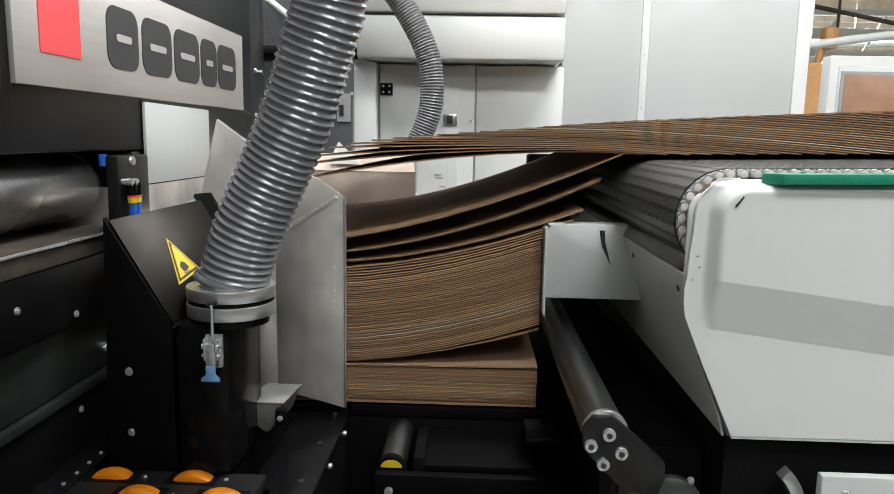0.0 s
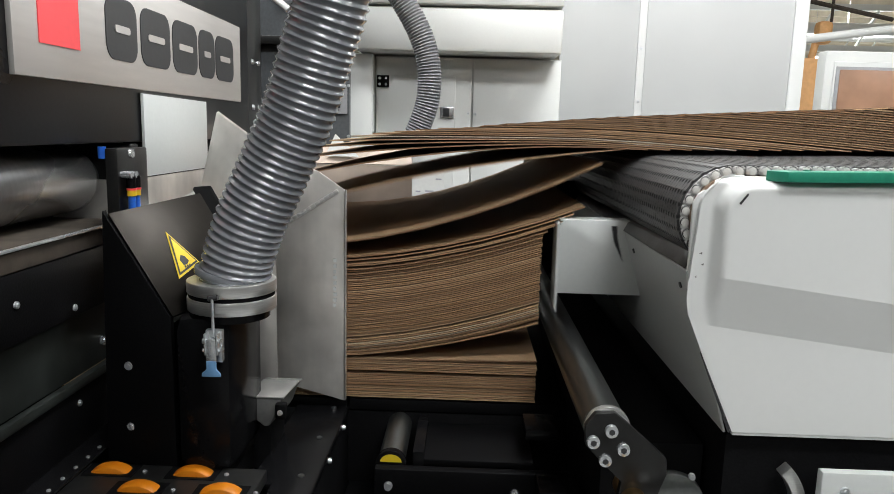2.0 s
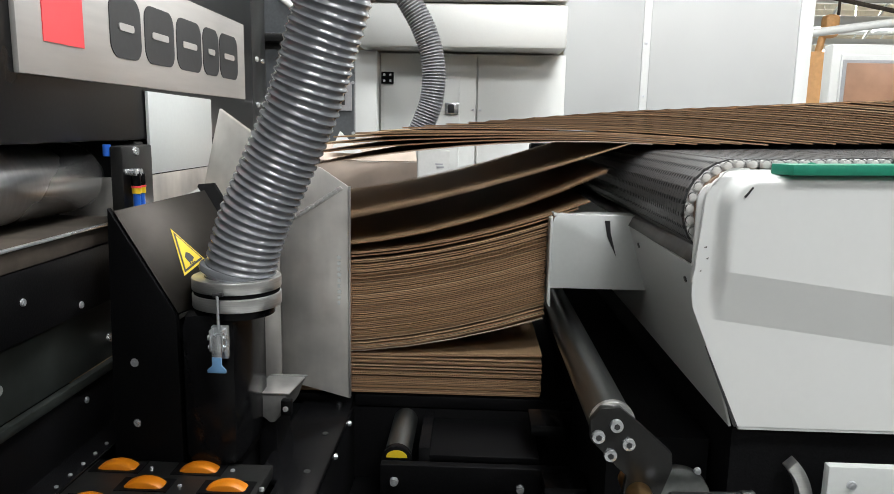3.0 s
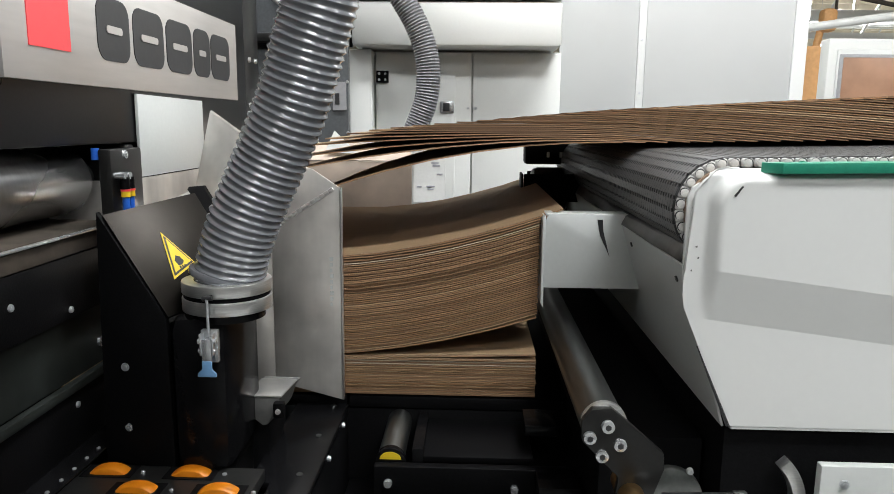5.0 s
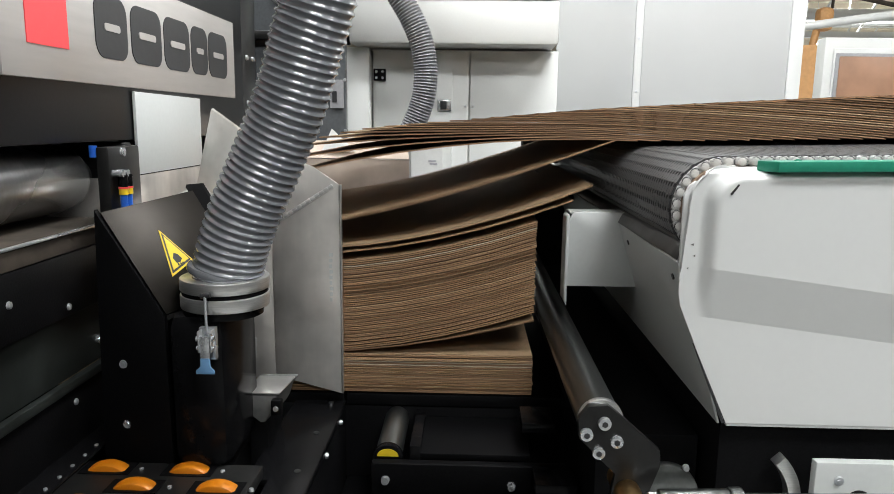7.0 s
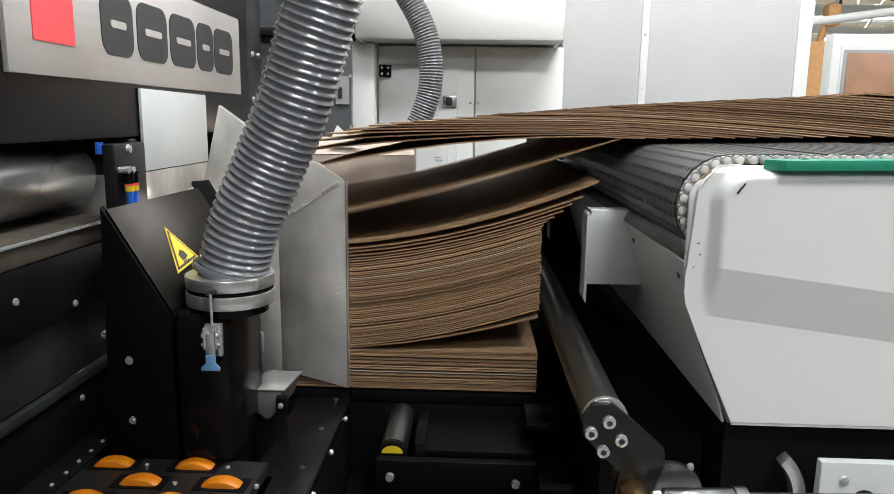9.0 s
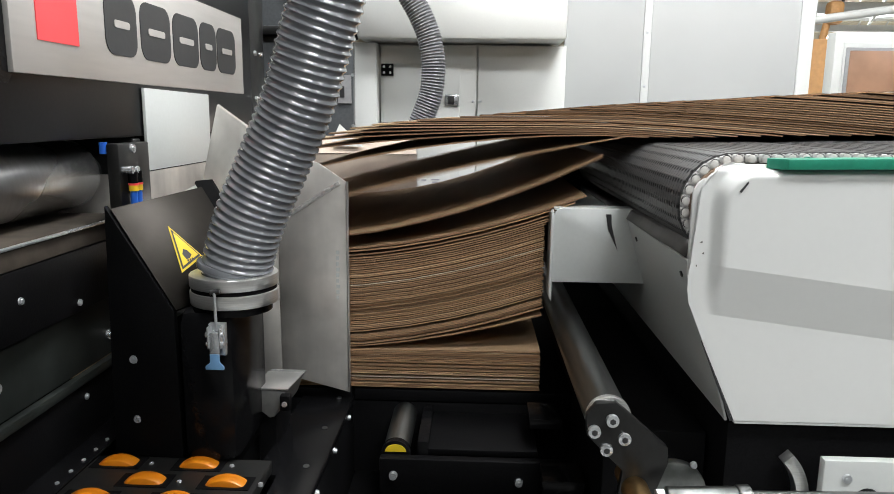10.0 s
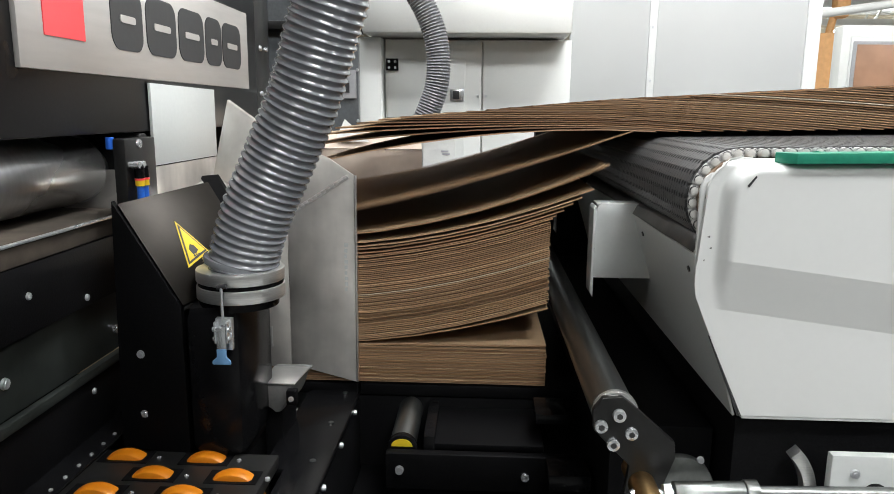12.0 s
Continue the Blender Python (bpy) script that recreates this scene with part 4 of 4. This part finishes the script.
def sheets():
    rng = random.Random(7)
    meshes = []
    for i in range(5):
        bm = bmesh.new()
        slab(bm, (-SEG - 0.0006, SHEET_Y0 + 0.0003, 0.0), (0.0, SHEET_Y1, THICK * 0.74))
        slab(bm, (-SEG - 0.0006, SHEET_Y0, THICK * 0.74), (0.0, SHEET_Y1, THICK))
        for f in bm.faces:
            upper = f.calc_center_median().z > THICK * 0.7
            f.material_index = 0 if abs(f.normal.z) > 0.5 else 2 if upper else 1
        meshes.append(mesh_of("sheet_section", bm, [KRAFT[i], KRAFT_EDGE[i], LINER], False))
    first = math.floor(PHASE - PILE - 3) + 1
    last = math.ceil(flow(12.0)) + 33
    for k in range(first, last + 1):
        kind = rng.choice([0, 0, 0, 1, 1, 2, 3, 3, 3]) if rng.random() < 0.96 else 4
        top = thing("corrugated_sheet", "brown corrugated cardboard sheet with open flute edge", "cardboard sheet", "corrugated sheets")
        dy, dx, dz = rng.gauss(0, 0.0010), rng.gauss(0, 0.0009), rng.uniform(0, 1)
        segs = [part("sheet_section", meshes[kind], None, top) for _ in range(SEGMENTS)]
        SHEETS.append((k, top, segs, max(-0.005, min(0.006, dy)), dx, dz, k - first))


def sheet_nodes(k, t, dx, dz, order):
    """Heights and trailing edge of sheet k at time t: on the belt, falling, in the pile, then fed out."""
    u = flow(t) - k
    s = u / RATE if u < 0 else t - release_time(k)
    rest = REST_X + dx
    if s <= 0:
        xt = RELEASE_X - u * STEP
    else:
        xt = rest + (RELEASE_X - rest) * math.exp(-s / 0.8) * (1 - smooth(s, 0.9, 2.0))
    h = PILE + 3 - max(u, 0.0)
    raised = smooth(h, LOWER + 0.0, LOWER + 1.5)
    under = max(0.0, -u)
    loose = 0.030 * math.exp(-max(s, 0) / 0.65) * (0.8 + 0.4 * dz)
    hh = max(h, 0.0)
    belt_z, pile_z = [], []
    for i in range(SEGMENTS + 1):
        x = xt - i * SEG
        soft_x = RELEASE_X + 0.05 * math.log1p(math.exp(max(-30.0, min(30.0, (x - RELEASE_X) / 0.05))))
        n = max(0.0, (xt - soft_x) / STEP)
        span = max(0.0, RELEASE_X - x) / 0.52
        z = BELT_TOP + 0.009 + BELT_RISE * max(0.0, x - DRUM_X) + n * PITCH_Z * (0.78 + 0.30 * smooth(x, 0.0, 0.95))
        belt_z.append(z - span ** 2 * ((0.080 + 0.016 * dz) * math.exp(-under / 2.0) + 0.002))
        lift = 0.087 * max(0.0, (x + 0.32) / 0.454) ** 1.7
        pile_z.append(PILE_Z + min(hh, LOWER) * 0.00345 + max(0.0, hh - LOWER) * PILE_PITCH + 0.0011 * dz + lift * raised + loose)
    s += 0.02 * math.cos(math.pi * order) + 0.02 * math.sin(order * 2.4) + HELD.get(k, 0.0)
    # the leading edge sinks first, the trailing edge swings down after it leaves the drum
    lead, trail, bend = smooth(s, -0.26, 0.08), smooth(s, -0.02, 0.32), smooth(s, -0.26, 0.05)
    z_lead = belt_z[-1] * (1 - lead) + pile_z[-1] * lead
    z_trail = belt_z[0] * (1 - trail) + pile_z[0] * trail
    nodes = []
    for i in range(SEGMENTS + 1):
        p = i / SEGMENTS
        flat = belt_z[i] + (z_trail - belt_z[0]) * (1 - p) + (z_lead - belt_z[-1]) * p
        curved = pile_z[i] + (z_trail - pile_z[0]) * (1 - p) + (z_lead - pile_z[-1]) * p
        nodes.append(flat * (1 - bend) + curved * bend)
    if h < 0:
        q = -h
        xt -= 1.25 * smooth(q, 0.0, 1.3)
        drop = smooth(q, 1.2, 3.4)
        nodes = [z * (1 - drop) + (0.30 + PITCH_Z * order) * drop for z in nodes]
    return xt, nodes


def sheet_poses(k, t, dy, dx, dz, order):
    xt, z = sheet_nodes(k, t, dx, dz, order)
    out = [(xt, dy, z[0], 0.0)]
    x = 0.0
    for i in range(SEGMENTS):
        a = math.asin(max(-0.9, min(0.9, (z[i + 1] - z[i]) / SEG)))
        out.append((x, 0.0, z[i] - z[0], math.degrees(a)))
        x -= SEG * math.cos(a)
    return out


def thin_rows(times, values, tol):
    """Keep only the rows that a straight line between kept rows would miss."""
    keep = {0, len(times) - 1}

    def split(a, b):
        worst, at = 0.0, None
        for i in range(a + 1, b):
            f = (times[i] - times[a]) / (times[b] - times[a])
            miss = max(abs(v - (p + (q - p) * f)) * w for v, p, q, w in zip(values[i], values[a], values[b], (1, 1, 1, 0.0008)))
            if miss > worst:
                worst, at = miss, i
        if worst > tol:
            keep.add(at)
            split(a, at)
            split(at, b)

    split(0, len(times) - 1)
    last = len(times) - 1
    return sorted(keep | {max(0, i - 1) for i in keep} | {min(last, i + 1) for i in keep})


def pulse(t):
    """How far the backstop is open: one stroke each 1.62 s."""
    p = t % 1.62
    return smooth(p, 0.18, 0.76) * (1 - smooth(p, 0.86, 1.32))


def motions():
    times = [i / 10 for i in range(121)]
    for k, top, segs, dy, dx, dz, order in SHEETS:
        table = [sheet_poses(k, t, dy, dx, dz, order) for t in times]
        for j, ob in enumerate([top] + segs):
            values = [row[j] for row in table]
            rows = thin_rows(times, values, 0.0004)
            walk(ob, [(times[i], pose(values[i][0], values[i][1], values[i][2], 0, values[i][3], 0)) for i in rows])
    for ob, s0 in BELT_LINKS:
        values = []
        for t in times:
            x, z, a = belt_point(s0 - (flow(t) - PHASE) * STEP)
            values.append((x, 0.0, z, math.degrees(a)))
        rows = thin_rows(times, values, 0.0006)
        walk(ob, [(times[i], pose(values[i][0], 0, values[i][2], 0, values[i][3], 0)) for i in rows])
    steps = [i / 20 for i in range(241)]
    for ob in STOPS:
        walk(ob, [(t, pose(0.079 * pulse(t), 0, 0)) for t in steps])
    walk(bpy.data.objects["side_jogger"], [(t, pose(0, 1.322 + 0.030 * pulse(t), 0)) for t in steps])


HOSE_LINE = [(-0.366, 1.058, 1.18), (-0.358, 1.055, 1.239), (-0.334, 1.05, 1.31), (-0.293, 1.045, 1.397), (-0.255, 1.035, 1.479), (-0.228, 1.025, 1.558), (-0.204, 1.015, 1.634), (-0.191, 1, 1.741), (-0.224, 1.05, 1.888)]
HOSE2_LINE = [(-0.563, 2.62, 2.04), (-0.442, 2.62, 2.042), (-0.32, 2.62, 1.976), (-0.234, 2.62, 1.86), (-0.18, 2.62, 1.753), (-0.158, 2.62, 1.654), (-0.162, 2.62, 1.553), (-0.186, 2.62, 1.475), (-0.208, 2.62, 1.425)]
hall()
cabinets()
feeder()
duct()
jogger()
wheel_table()
pile_support()
tube_roller()
conveyor()
belt()
STOPS = backstop()
sheets()
motions()
